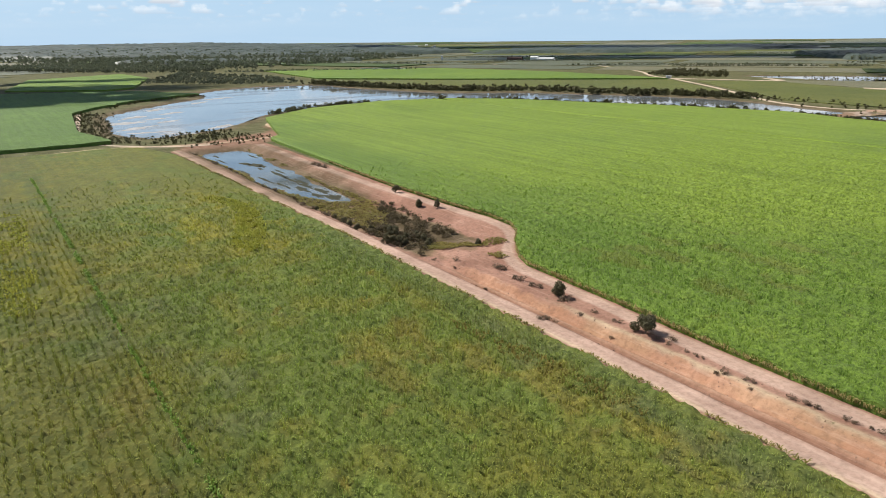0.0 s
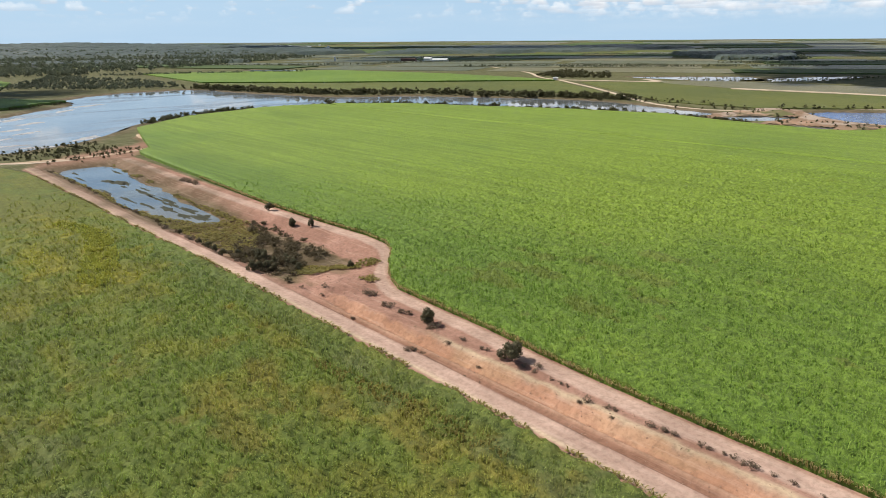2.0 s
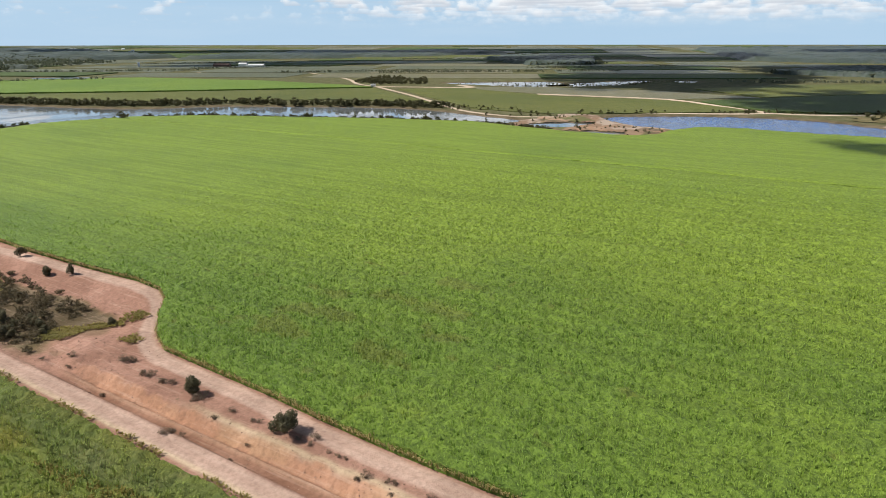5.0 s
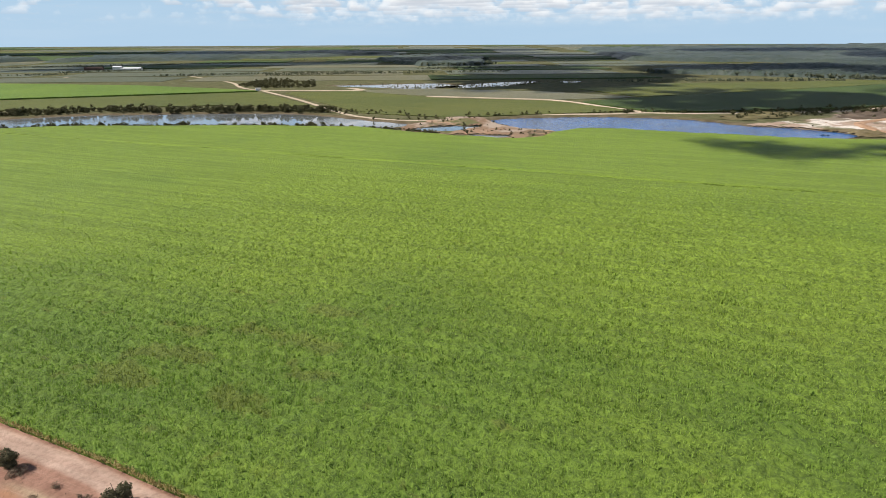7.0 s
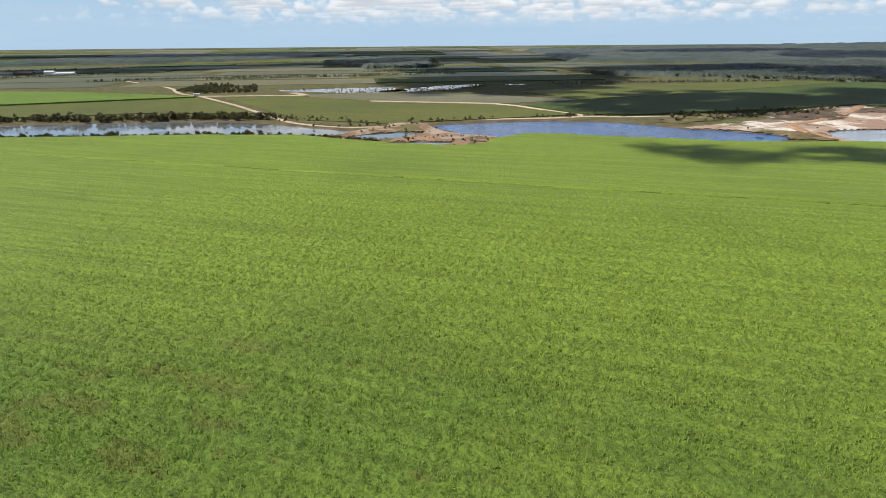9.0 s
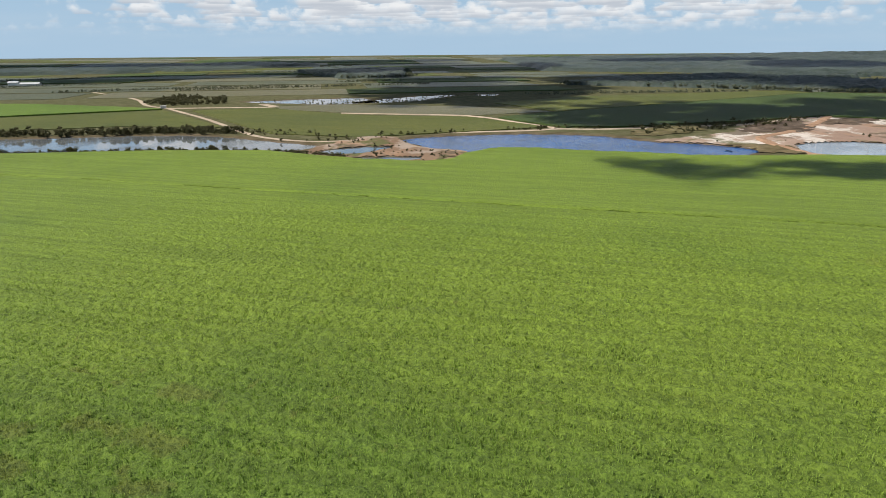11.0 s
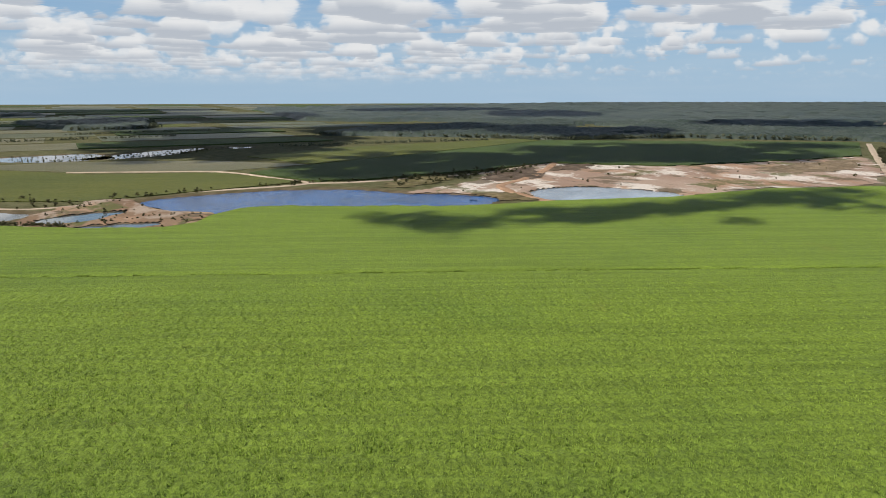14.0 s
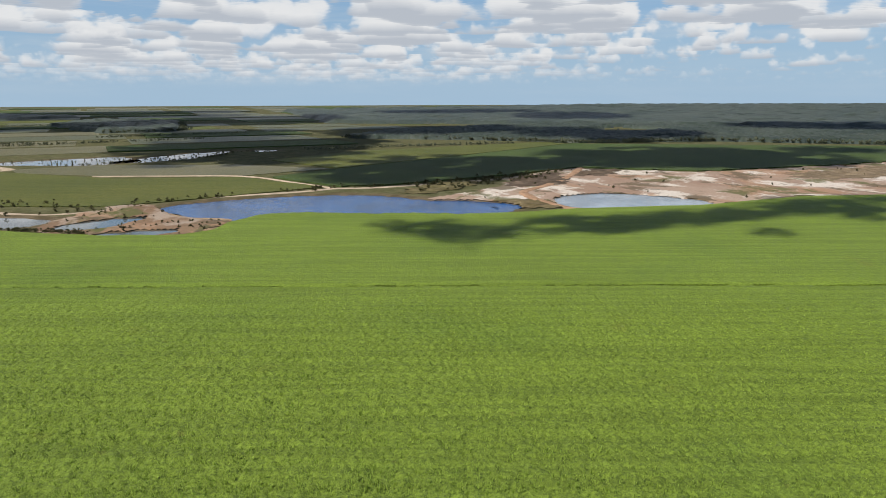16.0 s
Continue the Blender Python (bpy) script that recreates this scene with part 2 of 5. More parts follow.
def compact(verts, faces, *layers):
    used, back = np.unique(faces, return_inverse=True)
    return (verts[used], back.reshape(faces.shape), *(l[used] for l in layers))


# ---------- materials ----------
def material(name):
    m = bpy.data.materials.new(name)
    m.use_nodes = True
    return m, Nodes(m.node_tree)


def finish(n, colour, rough_value=0.85, bump=None, strength=0.4, distance=0.1, gloss=0.25, through_light=0.0):
    b = n.add("ShaderNodeBsdfPrincipled")
    n.put(b.inputs["Base Color"], colour), n.put(b.inputs["Roughness"], rough_value), n.put(b.inputs["Specular IOR Level"], gloss)
    if bump is not None:
        k = n.add("ShaderNodeBump")
        k.inputs["Strength"].default_value, k.inputs["Distance"].default_value = strength, distance
        n.put(k.inputs["Height"], bump)
        n.wire(k.outputs[0], b.inputs["Normal"])
    out = n.add("ShaderNodeOutputMaterial")
    if through_light:
        t = n.add("ShaderNodeBsdfTranslucent")
        n.put(t.inputs[0], colour)
        s = n.add("ShaderNodeMixShader")
        s.inputs[0].default_value = through_light
        n.wire(b.outputs[0], s.inputs[1]), n.wire(t.outputs[0], s.inputs[2]), n.wire(s.outputs[0], out.inputs[0])
    else:
        n.wire(b.outputs[0], out.inputs[0])
    return b


def place(n):
    return n.add("ShaderNodeTexCoord").outputs["Object"]


def layer(n, name, colour=False):
    return n.add("ShaderNodeAttribute", attribute_name=name).outputs[0 if colour else 2]


def soil_material(name):
    m, n = material(name)
    p = place(n)
    base = layer(n, "soil", True)
    patch = n.noise(p, 0.09, 5, 0.6)
    grain = n.noise(p, 1.3, 6, 0.65)
    fine = n.noise(p, 7.0, 4, 0.7)
    c = n.mix(n.ramp(patch, 0.35, 0.7), n.mix(0.28, base, (0.05, 0.035, 0.02)), n.mix(0.08, base, (0.75, 0.58, 0.45)))
    c = n.mix(n.ramp(grain, 0.3, 0.62), n.mix(0.3, c, (0.07, 0.04, 0.025)), c)
    streak = n.noise(n.stretched(p, -TURN, (0.05, 1.0, 1.0)), 1.6, 4, 0.6)
    c = n.mix(n.math("MULTIPLY", n.ramp(streak, 0.5, 0.7), 0.18), c, (0.60, 0.44, 0.34))
    weeds = n.math("MULTIPLY", n.ramp(n.noise(p, 0.55, 7, 0.7), 0.62, 0.7), layer(n, "weed"))
    c = n.mix(weeds, c, (0.06, 0.075, 0.025))
    finish(n, c, 0.95, n.math("ADD", grain, n.math("MULTIPLY", fine, 0.4)), 0.7, 0.22, 0.1)
    return m


def sand_material(name, pink=(0.33, 0.225, 0.17), tan=(0.43, 0.32, 0.25), dirty=0.9, white=0.9):
    """Stripped, rain-washed ground: pink sand, pale silt fans, rusty and dark streaks."""
    m, n = material(name)
    p = place(n)
    warp = n.add("ShaderNodeVectorMath", operation="MULTIPLY_ADD")
    n.put(warp.inputs[0], n.noise(p, 0.014, 4, 0.6, True)), n.put(warp.inputs[1], (55, 55, 0)), n.put(warp.inputs[2], p)
    q = n.stretched(warp.outputs[0], -0.75, (0.6, 1.0, 1.0))
    broad, wash, fine = n.noise(q, 0.012, 6, 0.62), n.noise(q, 0.026, 8, 0.66), n.noise(p, 0.6, 6, 0.7)
    c = n.mix(n.ramp(broad, 0.35, 0.65), pink, tan)
    c = n.mix(n.math("MULTIPLY", n.ramp(wash, 0.5, 0.57), white), c, (0.72, 0.65, 0.58))
    c = n.mix(n.math("MULTIPLY", n.ramp(n.noise(q, 0.018, 7, 0.66), 0.52, 0.6), 0.75), c, (0.40, 0.24, 0.15))
    c = n.mix(n.math("MULTIPLY", n.ramp(n.noise(q, 0.031, 8, 0.7), 0.53, 0.6), dirty), c, (0.15, 0.115, 0.075))
    c = n.mix(n.math("MULTIPLY", n.ramp(n.noise(q, 0.022, 8, 0.7), 0.54, 0.62), dirty), c, (0.13, 0.13, 0.05))
    c = n.mix(n.ramp(fine, 0.3, 0.65), n.mix(0.25, c, (0.1, 0.07, 0.05)), c)
    finish(n, c, 0.9, n.math("ADD", wash, n.math("MULTIPLY", fine, 0.3)), 0.5, 0.5, 0.15)
    return m


def ripeness(n, p, patch, grade):
    """Broad patches of a field; grade: how far it greens towards the drain (metres from the axis, metres to)."""
    broad = n.noise(p, patch, 5, 0.6)
    if not grade:
        return n.ramp(broad, 0.3, 0.7)
    d = n.add("ShaderNodeVectorMath", operation="DOT_PRODUCT")
    n.put(d.inputs[0], p), n.put(d.inputs[1], (float(EV[0]), float(EV[1]), 0.0))
    across = n.math("SUBTRACT", d.outputs["Value"], float(O @ EV))
    return n.ramp(n.math("MULTIPLY_ADD", n.ramp(across, *grade), 0.3, broad), 0.42, 0.82)


def crop_material(name, light, dark, dry, row=0.0, patch=0.02, tufts=0.35, dry_share=0.62, bump=0.7, gloss=0.2, rough_value=0.75, grade=None, contrast=0.38, hue=0.0):
    """A standing crop: broad patches, rows along the drain, and the mottle of single plants, with shade between them
    painted in.
    """
    m, n = material(name)
    p = place(n)
    ripe = ripeness(n, p, patch, grade)
    along = n.stretched(p, -TURN, (0.03, 1.0, 1.0))
    rows = n.noise(along, 0.42, 3, 0.6)
    plant = n.noise(p, tufts, 6, 0.72)
    leaf = n.noise(n.stretched(p, 0.3, (1.0, 0.45, 1)), 2.4, 5, 0.75)
    c = n.mix(ripe, dark, light)
    c = n.mix(n.math("MULTIPLY", n.ramp(n.noise(p, patch * 2.7, 6, 0.65), dry_share, dry_share + 0.15), 0.75), c, dry)
    c = n.mix(layer(n, "dry"), c, (0.19, 0.175, 0.045))
    if hue:
        c = n.mix(1.0, layer(n, "hue", True), (hue, hue, hue), "MULTIPLY")
    # rows and hollows painted near-black for shade, leaf specks paled for highlights
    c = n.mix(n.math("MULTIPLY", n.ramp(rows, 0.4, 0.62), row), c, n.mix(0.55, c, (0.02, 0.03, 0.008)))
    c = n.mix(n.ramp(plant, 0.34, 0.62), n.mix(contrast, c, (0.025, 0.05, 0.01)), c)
    c = n.mix(n.ramp(leaf, 0.55, 0.8), c, n.mix(0.35, c, (0.45, 0.56, 0.2)))
    finish(n, c, rough_value, n.math("ADD", plant, n.math("MULTIPLY", leaf, 0.5)), bump, 0.9, gloss)
    return m


def blade_material(name, light, dark, dry, patch, grade=None, gloss=0.25, dry_share=0.6, hue=0.0, through_light=0.5):
    """Leaves of single plants, tinted by plant and by the field's own patches."""
    m, n = material(name)
    p = place(n)
    c = n.mix(ripeness(n, p, patch, grade), dark, light)
    c = n.mix(n.math("MULTIPLY", n.ramp(n.noise(p, patch * 2.7, 6, 0.65), dry_share, dry_share + 0.15), 0.75), c, dry)
    c = n.mix(layer(n, "dry"), c, (0.29, 0.255, 0.06))
    if hue:
        c = n.mix(1.0, layer(n, "hue", True), (hue, hue, hue), "MULTIPLY")
    tint = layer(n, "tint")
    c = n.mix(n.ramp(tint, 0.0, 1.0), n.mix(0.3, c, (0.04, 0.08, 0.015)), n.mix(0.22, c, (0.46, 0.55, 0.2)))
    c = n.mix(n.ramp(layer(n, "tip"), 0.0, 0.45), n.mix(0.6, c, (0.22, 0.16, 0.06)), c)
    finish(n, c, 0.55, None, 0, 0, gloss, through_light)
    return m


def foliage_material(name, light, dark):
    m, n = material(name)
    tint = layer(n, "tint")
    p = place(n)
    each = n.add("ShaderNodeObjectInfo").outputs["Random"]
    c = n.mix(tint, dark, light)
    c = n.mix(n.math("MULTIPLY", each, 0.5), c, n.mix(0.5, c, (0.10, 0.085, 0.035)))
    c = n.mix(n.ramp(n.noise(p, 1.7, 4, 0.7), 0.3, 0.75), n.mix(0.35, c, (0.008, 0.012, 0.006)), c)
    finish(n, c, 0.7, None, 0, 0, 0.3, 0.33)
    return m


def plain_material(name, a, b, scale, rough_value=0.8, metal=0.0):
    m, n = material(name)
    p = place(n)
    f = n.noise(p, scale, 6, 0.65)
    s = finish(n, n.mix(n.ramp(f, 0.3, 0.7), a, b), rough_value, f, 0.25, 0.05)
    s.inputs["Metallic"].default_value = metal
    return m


def water_material(name, deep, ripple=0.05):
    m, n = material(name)
    p = place(n)
    wave = n.add("ShaderNodeMath", operation="ADD")
    n.put(wave.inputs[0], n.noise(p, 0.9, 4, 0.6)), n.put(wave.inputs[1], n.noise(p, 0.12, 3, 0.5))
    b = finish(n, n.mix(n.ramp(n.noise(p, 0.03, 4, 0.6), 0.35, 0.65), deep, tuple(c * 1.6 for c in deep)), 0.06, wave.outputs[0], ripple, 0.3, 0.5)
    b.inputs["IOR"].default_value = 1.33
    calm = n.ramp(n.noise(n.stretched(p, 0.9, (1, 0.25, 1)), 0.035, 5, 0.6), 0.45, 0.62)
    n.put(b.inputs["Roughness"], n.math("MULTIPLY_ADD", calm, 0.16, 0.04))
    return m


M_SOIL = soil_material("sandy_soil")
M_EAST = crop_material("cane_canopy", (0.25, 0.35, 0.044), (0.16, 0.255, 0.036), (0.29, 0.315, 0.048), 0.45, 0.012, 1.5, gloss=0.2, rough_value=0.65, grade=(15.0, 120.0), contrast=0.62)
M_EAST_LEAF = blade_material("cane_leaf", (0.325, 0.44, 0.06), (0.215, 0.345, 0.05), (0.39, 0.405, 0.06), 0.012, (15.0, 120.0), 0.22, through_light=0.32)
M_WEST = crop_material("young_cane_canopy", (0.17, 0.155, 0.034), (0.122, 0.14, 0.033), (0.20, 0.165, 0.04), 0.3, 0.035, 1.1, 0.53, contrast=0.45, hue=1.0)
M_WEST_LEAF = blade_material("young_cane_leaf", (0.335, 0.315, 0.045), (0.215, 0.265, 0.045), (0.38, 0.315, 0.045), 0.035, None, 0.15, 0.53, hue=1.9, through_light=0.3)
# stalks coloured dark to stand in for shade inside the missing row
M_SHADE_STALK = blade_material("shade_stalk", (0.06, 0.065, 0.025), (0.045, 0.05, 0.02), (0.08, 0.07, 0.03), 0.05)
M_BRIGHT = crop_material("bright_crop", (0.175, 0.26, 0.04), (0.13, 0.215, 0.035), (0.21, 0.23, 0.055), 0.3, 0.008)
# darker copy of the bright crop, with cloud shade painted in
M_SHADED_CANE = crop_material("shaded_cane", (0.125, 0.21, 0.042), (0.095, 0.165, 0.036), (0.16, 0.195, 0.045), 0.3, 0.012)
M_OLIVE = crop_material("olive_crop", (0.15, 0.155, 0.04), (0.11, 0.125, 0.035), (0.19, 0.16, 0.055), 0.4, 0.009)
M_TAN = crop_material("stubble", (0.20, 0.17, 0.085), (0.15, 0.135, 0.06), (0.24, 0.19, 0.11), 0.5, 0.009, gloss=0.6, rough_value=0.5)
M_GREEN = crop_material("dull_green_crop", (0.085, 0.125, 0.035), (0.06, 0.09, 0.028), (0.13, 0.13, 0.05), 0.3, 0.006)
M_DULL = crop_material("grey_green_crop", (0.135, 0.135, 0.072), (0.10, 0.105, 0.058), (0.18, 0.155, 0.10), 0.3, 0.006, gloss=0.4, rough_value=0.5)
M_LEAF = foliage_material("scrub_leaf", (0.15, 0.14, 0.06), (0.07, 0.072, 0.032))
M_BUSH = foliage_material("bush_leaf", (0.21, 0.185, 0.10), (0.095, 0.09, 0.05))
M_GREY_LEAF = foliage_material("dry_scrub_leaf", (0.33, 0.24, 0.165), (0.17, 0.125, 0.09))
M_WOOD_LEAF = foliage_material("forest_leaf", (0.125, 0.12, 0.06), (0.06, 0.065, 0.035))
# far leaves: pale blue-grey of distance haze painted into the colour
M_HAZE_LEAF = foliage_material("haze_leaf", (0.19, 0.21, 0.135), (0.105, 0.125, 0.085))
M_BARK = plain_material("bark", (0.10, 0.075, 0.055), (0.18, 0.15, 0.12), 6.0)
# pale base colour: part of the bright sky's reflection is painted in
M_WATER = water_material("lake_water", (0.12, 0.13, 0.135), 0.012)
# blue of the reflected sky painted into the base colour
M_BLUE = water_material("reservoir_water", (0.02, 0.075, 0.21), 0.8)
M_MILKY = water_material("milky_water", (0.20, 0.24, 0.28), 0.3)
M_STRAW = blade_material("straw_leaf", (0.56, 0.43, 0.22), (0.44, 0.34, 0.15), (0.6, 0.46, 0.25), 0.05)
M_YELLOW = blade_material("yellow_leaf", (0.45, 0.42, 0.05), (0.40, 0.40, 0.05), (0.48, 0.40, 0.05), 0.05)
M_RUSH = blade_material("marsh_grass", (0.34, 0.245, 0.06), (0.22, 0.17, 0.05), (0.38, 0.27, 0.065), 0.06)
M_DARK_LEAF = foliage_material("dead_scrub_leaf", (0.22, 0.165, 0.09), (0.10, 0.08, 0.045))
M_CLOD = plain_material("soil_clod", (0.18, 0.11, 0.08), (0.38, 0.24, 0.17), 1.5)
M_SAND = sand_material("washed_sand")
M_SPIT = sand_material("rusty_sand", (0.22, 0.135, 0.085), (0.28, 0.195, 0.13), 1.0, 0.3)
M_SILT = plain_material("wet_silt", (0.30, 0.275, 0.25), (0.46, 0.44, 0.42), 0.15, 0.4)
M_MAT = plain_material("floating_weed", (0.02, 0.024, 0.013), (0.055, 0.05, 0.024), 0.8)
# pond paled too: reflected cloud brightness painted into its base colour
M_POND = water_material("pond_water", (0.085, 0.10, 0.105), 0.01)
# canopy base colour shifted to blue-grey, standing in for aerial haze
M_HAZED_FOREST = crop_material("hazed_forest_canopy", (0.078, 0.094, 0.08), (0.038, 0.052, 0.05), (0.118, 0.12, 0.098), 0.0, 0.006, 0.11, 0.55, 1.0, gloss=0.35, rough_value=0.5)
M_WALL = plain_material("white_cladding", (0.62, 0.62, 0.6), (0.75, 0.75, 0.73), 0.6)
M_ROOF = plain_material("steel_roof", (0.55, 0.56, 0.57), (0.68, 0.69, 0.70), 0.8, 0.45)
M_RUST = plain_material("rusty_roof", (0.10, 0.06, 0.05), (0.16, 0.10, 0.08), 0.8, 0.7)

# ---------- ground ----------
def steps(*spans):
    """Lines of a grid: (from, to, step) stretches, then ever wider ones out to the horizon."""
    out = [np.arange(a, b, s) for a, b, s in spans]
    lines = np.concatenate(out + [[spans[-1][1]]])
    up, down, s = [lines[-1]], [lines[0]], 7.0
    while up[-1] < 5000 or down[-1] > -5000:
        up.append(up[-1] + s), down.append(down[-1] - s)
        s = min(s * 1.14, 130)
    return np.concatenate([down[:0:-1], lines, up[1:]])


def soil_colour(x, y, z):
    u, v = uv(x, y)
    c = np.empty((*x.shape, 3))
    c[:] = (0.085, 0.10, 0.036)
    weed = np.full(x.shape, 0.8)

    def lay(mask, colour, weeds=None):
        k = np.clip(mask, 0, 1)[..., None]
        c[:] = c * (1 - k) + np.array(colour) * k
        if weeds is not None:
            weed[:] = weed * (1 - k[..., 0]) + weeds * k[..., 0]

    wob = (rough(x, y, 2.2, 4) - 0.5) * 1.2 + (rough(x, y, 0.9, 5) - 0.5) * 0.5
    tv = track_v(u)
    ends = smooth(-110, -95, u) * (1 - smooth(286, 292, u))
    belt = ends * smooth(-3.4, -2.5, v + wob * 0.5) * (1 - smooth(tv + 4.0, tv + 5.0, v + wob * 0.5))
    va = v - track_a(u)
    lay(belt, (0.35, 0.185, 0.135), 0.35)
    narrow = ends * (1 - smooth(72, 92, u))
    lay(narrow * smooth(1.7, 2.1, va) * (1 - smooth(4.6, 5.6, v + wob)), (0.29, 0.145, 0.095), 0.2)
    lay(narrow * smooth(4.9, 5.6, v + wob * 0.6) * (1 - smooth(7.0, 8.0, v + wob)), (0.45, 0.235, 0.145), 0.15)
    lay(narrow * smooth(5.2, 6.2, v + wob) * (1 - smooth(7.2, 8.2, v + wob)) * smooth(0.4, 0.65, rough(u, v, 7, 18)) * (1 - smooth(50, 66, u)) * 0.5, (0.50, 0.31, 0.18), 0.15)
    lay(narrow * np.exp(-((v - 4.75) / 0.32) ** 2), (0.50, 0.30, 0.20), 0)
    lay(narrow * np.exp(-((v - 8.1 + wob * 0.5) / 0.6) ** 2) * 0.85 * (1 - smooth(48, 62, u)), (0.56, 0.43, 0.28), 0.5)
    # shadow of the step beside the track, painted as a thin dark line
    lay(ends * np.exp(-((va - 1.95 + wob * 0.12) / 0.2) ** 2) * 0.75, (0.16, 0.10, 0.075), 0)
    # basin beyond the fill
    basin = smooth(90, 104, u + wob * 5) * (1 - smooth(284, 289, u))
    lay(basin * smooth(3.0, 5.0, v + wob) * (1 - smooth(8, 10, v + wob)), (0.24, 0.145, 0.095), 0.9)
    lay(basin * smooth(146, 160, u) * smooth(2.6, 3.6, v + wob) * (1 - smooth(9, 11, v + wob)), (0.125, 0.085, 0.05), 1.0)
    lay(basin * smooth(146, 170, u) * smooth(tv - 14, tv - 11, v + wob) * (1 - smooth(tv - 7, tv - 5, v + wob)), (0.17, 0.11, 0.055), 1.0)
    grass = basin * smooth(5.5, 8.5, v + wob * 2) * (1 - smooth(tv - 12, tv - 8.5, v + wob * 2))
    lay(grass, (0.20, 0.13, 0.045), 0.5)
    lay(grass * smooth(0.45, 0.7, rough(x, y, 9, 11)), (0.115, 0.11, 0.035), 0.6)
    lay(grass * (1 - smooth(138, 150, u + wob * 4)), (0.10, 0.075, 0.04), 1.0)
    # tracks with their wheel ruts
    for centre, half in ((track_a(u), 1.6), (tv, 1.75)):
        d = v - centre
        lay(ends * (1 - smooth(half - 0.3, half + 0.3, np.abs(d) + wob * 0.3)), (0.50, 0.335, 0.265), 0)
        lay(ends * 0.5 * np.exp(-((np.abs(d) - 0.85) / 0.3) ** 2), (0.58, 0.42, 0.335))
    lay(ends * np.exp(-((va + 1.7 + wob * 0.2) / 0.38) ** 2), (0.62, 0.48, 0.33), 0.1)
    lay(np.exp(-(((u - 94) / 5.5) ** 2 + ((v - 11.8) / 4.6) ** 2) ** 2), (0.43, 0.235, 0.175), 0.1)
    bank = 1 - smooth(-2, 3, signed(x, y, BANK) + wob * 3)
    lay(bank, (0.28, 0.155, 0.105), 0.8)
    sand = 1 - smooth(-5, 5, signed(x, y, SAND) + (rough(x, y, 12, 12) - 0.5) * 16)
    lay(sand, (0.52, 0.40, 0.32), 0.3)
    lay(sand * smooth(0.5, 0.65, rough(x + y * 0.3, y * 1.0, 30, 13)), (0.62, 0.55, 0.48), 0.1)
    lay(sand * smooth(0.62, 0.75, rough(x, y, 22, 14)), (0.20, 0.15, 0.10), 0.9)
    lay(sand * smooth(0.66, 0.78, rough(x, y, 35, 15)), (0.16, 0.165, 0.06), 0.8)
    spit = 1 - smooth(-3, 4, signed(x, y, SPIT) + (rough(x, y, 8, 16) - 0.5) * 12)
    lay(spit, (0.40, 0.29, 0.19), 0.7)
    for ring, level in WATERS:
        s = signed(x, y, ring) + (rough(x, y, 9, 17) - 0.5) * 6
        lay((1 - smooth(3, 14, s)) * 0.8, (0.115, 0.088, 0.05), 1.0)
        lay(1 - smooth(-2, 1, s), (0.11, 0.085, 0.06), 0)
    return c, weed


gu = steps((-620, -46, 6), (-46, 125, 0.66), (125, 292, 1.2), (292, 760, 6))
gv = steps((-40, -5, 3.5), (-5, 18, 0.38), (18, 41, 0.7), (41, 60, 2), (60, 760, 6.5))
U, V = np.meshgrid(gu, gv, indexing="ij")
X, Y = xy(U, V)
Z = height(X, Y)
colour, weed = soil_colour(X, Y, Z)
keep = (np.hypot(X - 35, Y - 20) < 4900)[:-1, :-1]
verts, faces, colour, weed = compact(np.stack([X, Y, Z], -1).reshape(-1, 3), grid_faces(keep, *U.shape), colour.reshape(-1, 3), weed.ravel())
ground = tagged(numbers("ground", verts, faces, M_SOIL, None, True, soil=colour, weed=weed), "flat sandy farmland of pinkish soil and dry grass", "ground", kind="structure")


# ---------- water ----------
def sheet(name, ring, z, mat, label, category, grow=4.0):
    r = np.asarray(ring, float)
    mid = r.mean(0)
    bm = bmesh.new()
    r = mid + (r - mid) * (1 + grow / np.linalg.norm(r - mid, axis=1, keepdims=True))
    bm.faces.new([bm.verts.new((x, y, z)) for x, y in r])
    bmesh.ops.recalc_face_normals(bm, faces=bm.faces[:])
    bm.normal_update()
    for f in bm.faces:
        if f.normal.z < 0:
            f.normal_flip()
    bmesh.ops.triangulate(bm, faces=bm.faces[:])
    me = bpy.data.meshes.new(name)
    bm.to_mesh(me), bm.free()
    me.materials.append(mat)
    return tagged(new(name, me), label, category, kind="structure")


sheet("water_lake", LAKE_BIG, -0.9, M_WATER, "wide shallow lake mirroring the sky, with weedy margins", "lake")
sheet("water_reservoir", LAKE_BLUE, -0.9, M_BLUE, "blue rippled irrigation reservoir beside the cane", "reservoir")
sheet("water_pool", LAKE_PALE, -0.5, M_MILKY, "pale shallow pool among washed sand", "pool")
sheet("water_far_lake", LAKE_FAR, -0.7, M_WATER, "pale distant lagoon between fields", "lake")
sheet("water_far_reach", LAKE_REACH, -0.7, M_WATER, "pale shallow reach of the lagoon", "lake")
sheet("water_far_slit", LAKE_SLIT, -0.7, M_WATER, "narrow pale pool between shaded fields", "pool")
sheet("water_tiny_lake", LAKE_TINY, -0.7, M_WATER, "small distant farm dam", "dam")
sheet("water_pond", POND, -1.5, M_POND, "dark still pond with floating weed in the drain", "pond", 2.0)
sheet("water_puddle", PUDDLE_A, -0.6, M_POND, "shallow muddy pool on the sandy spit", "pool")
sheet("water_puddle", PUDDLE_B, -0.6, M_POND, "shallow muddy pool on the sandy spit", "pool")


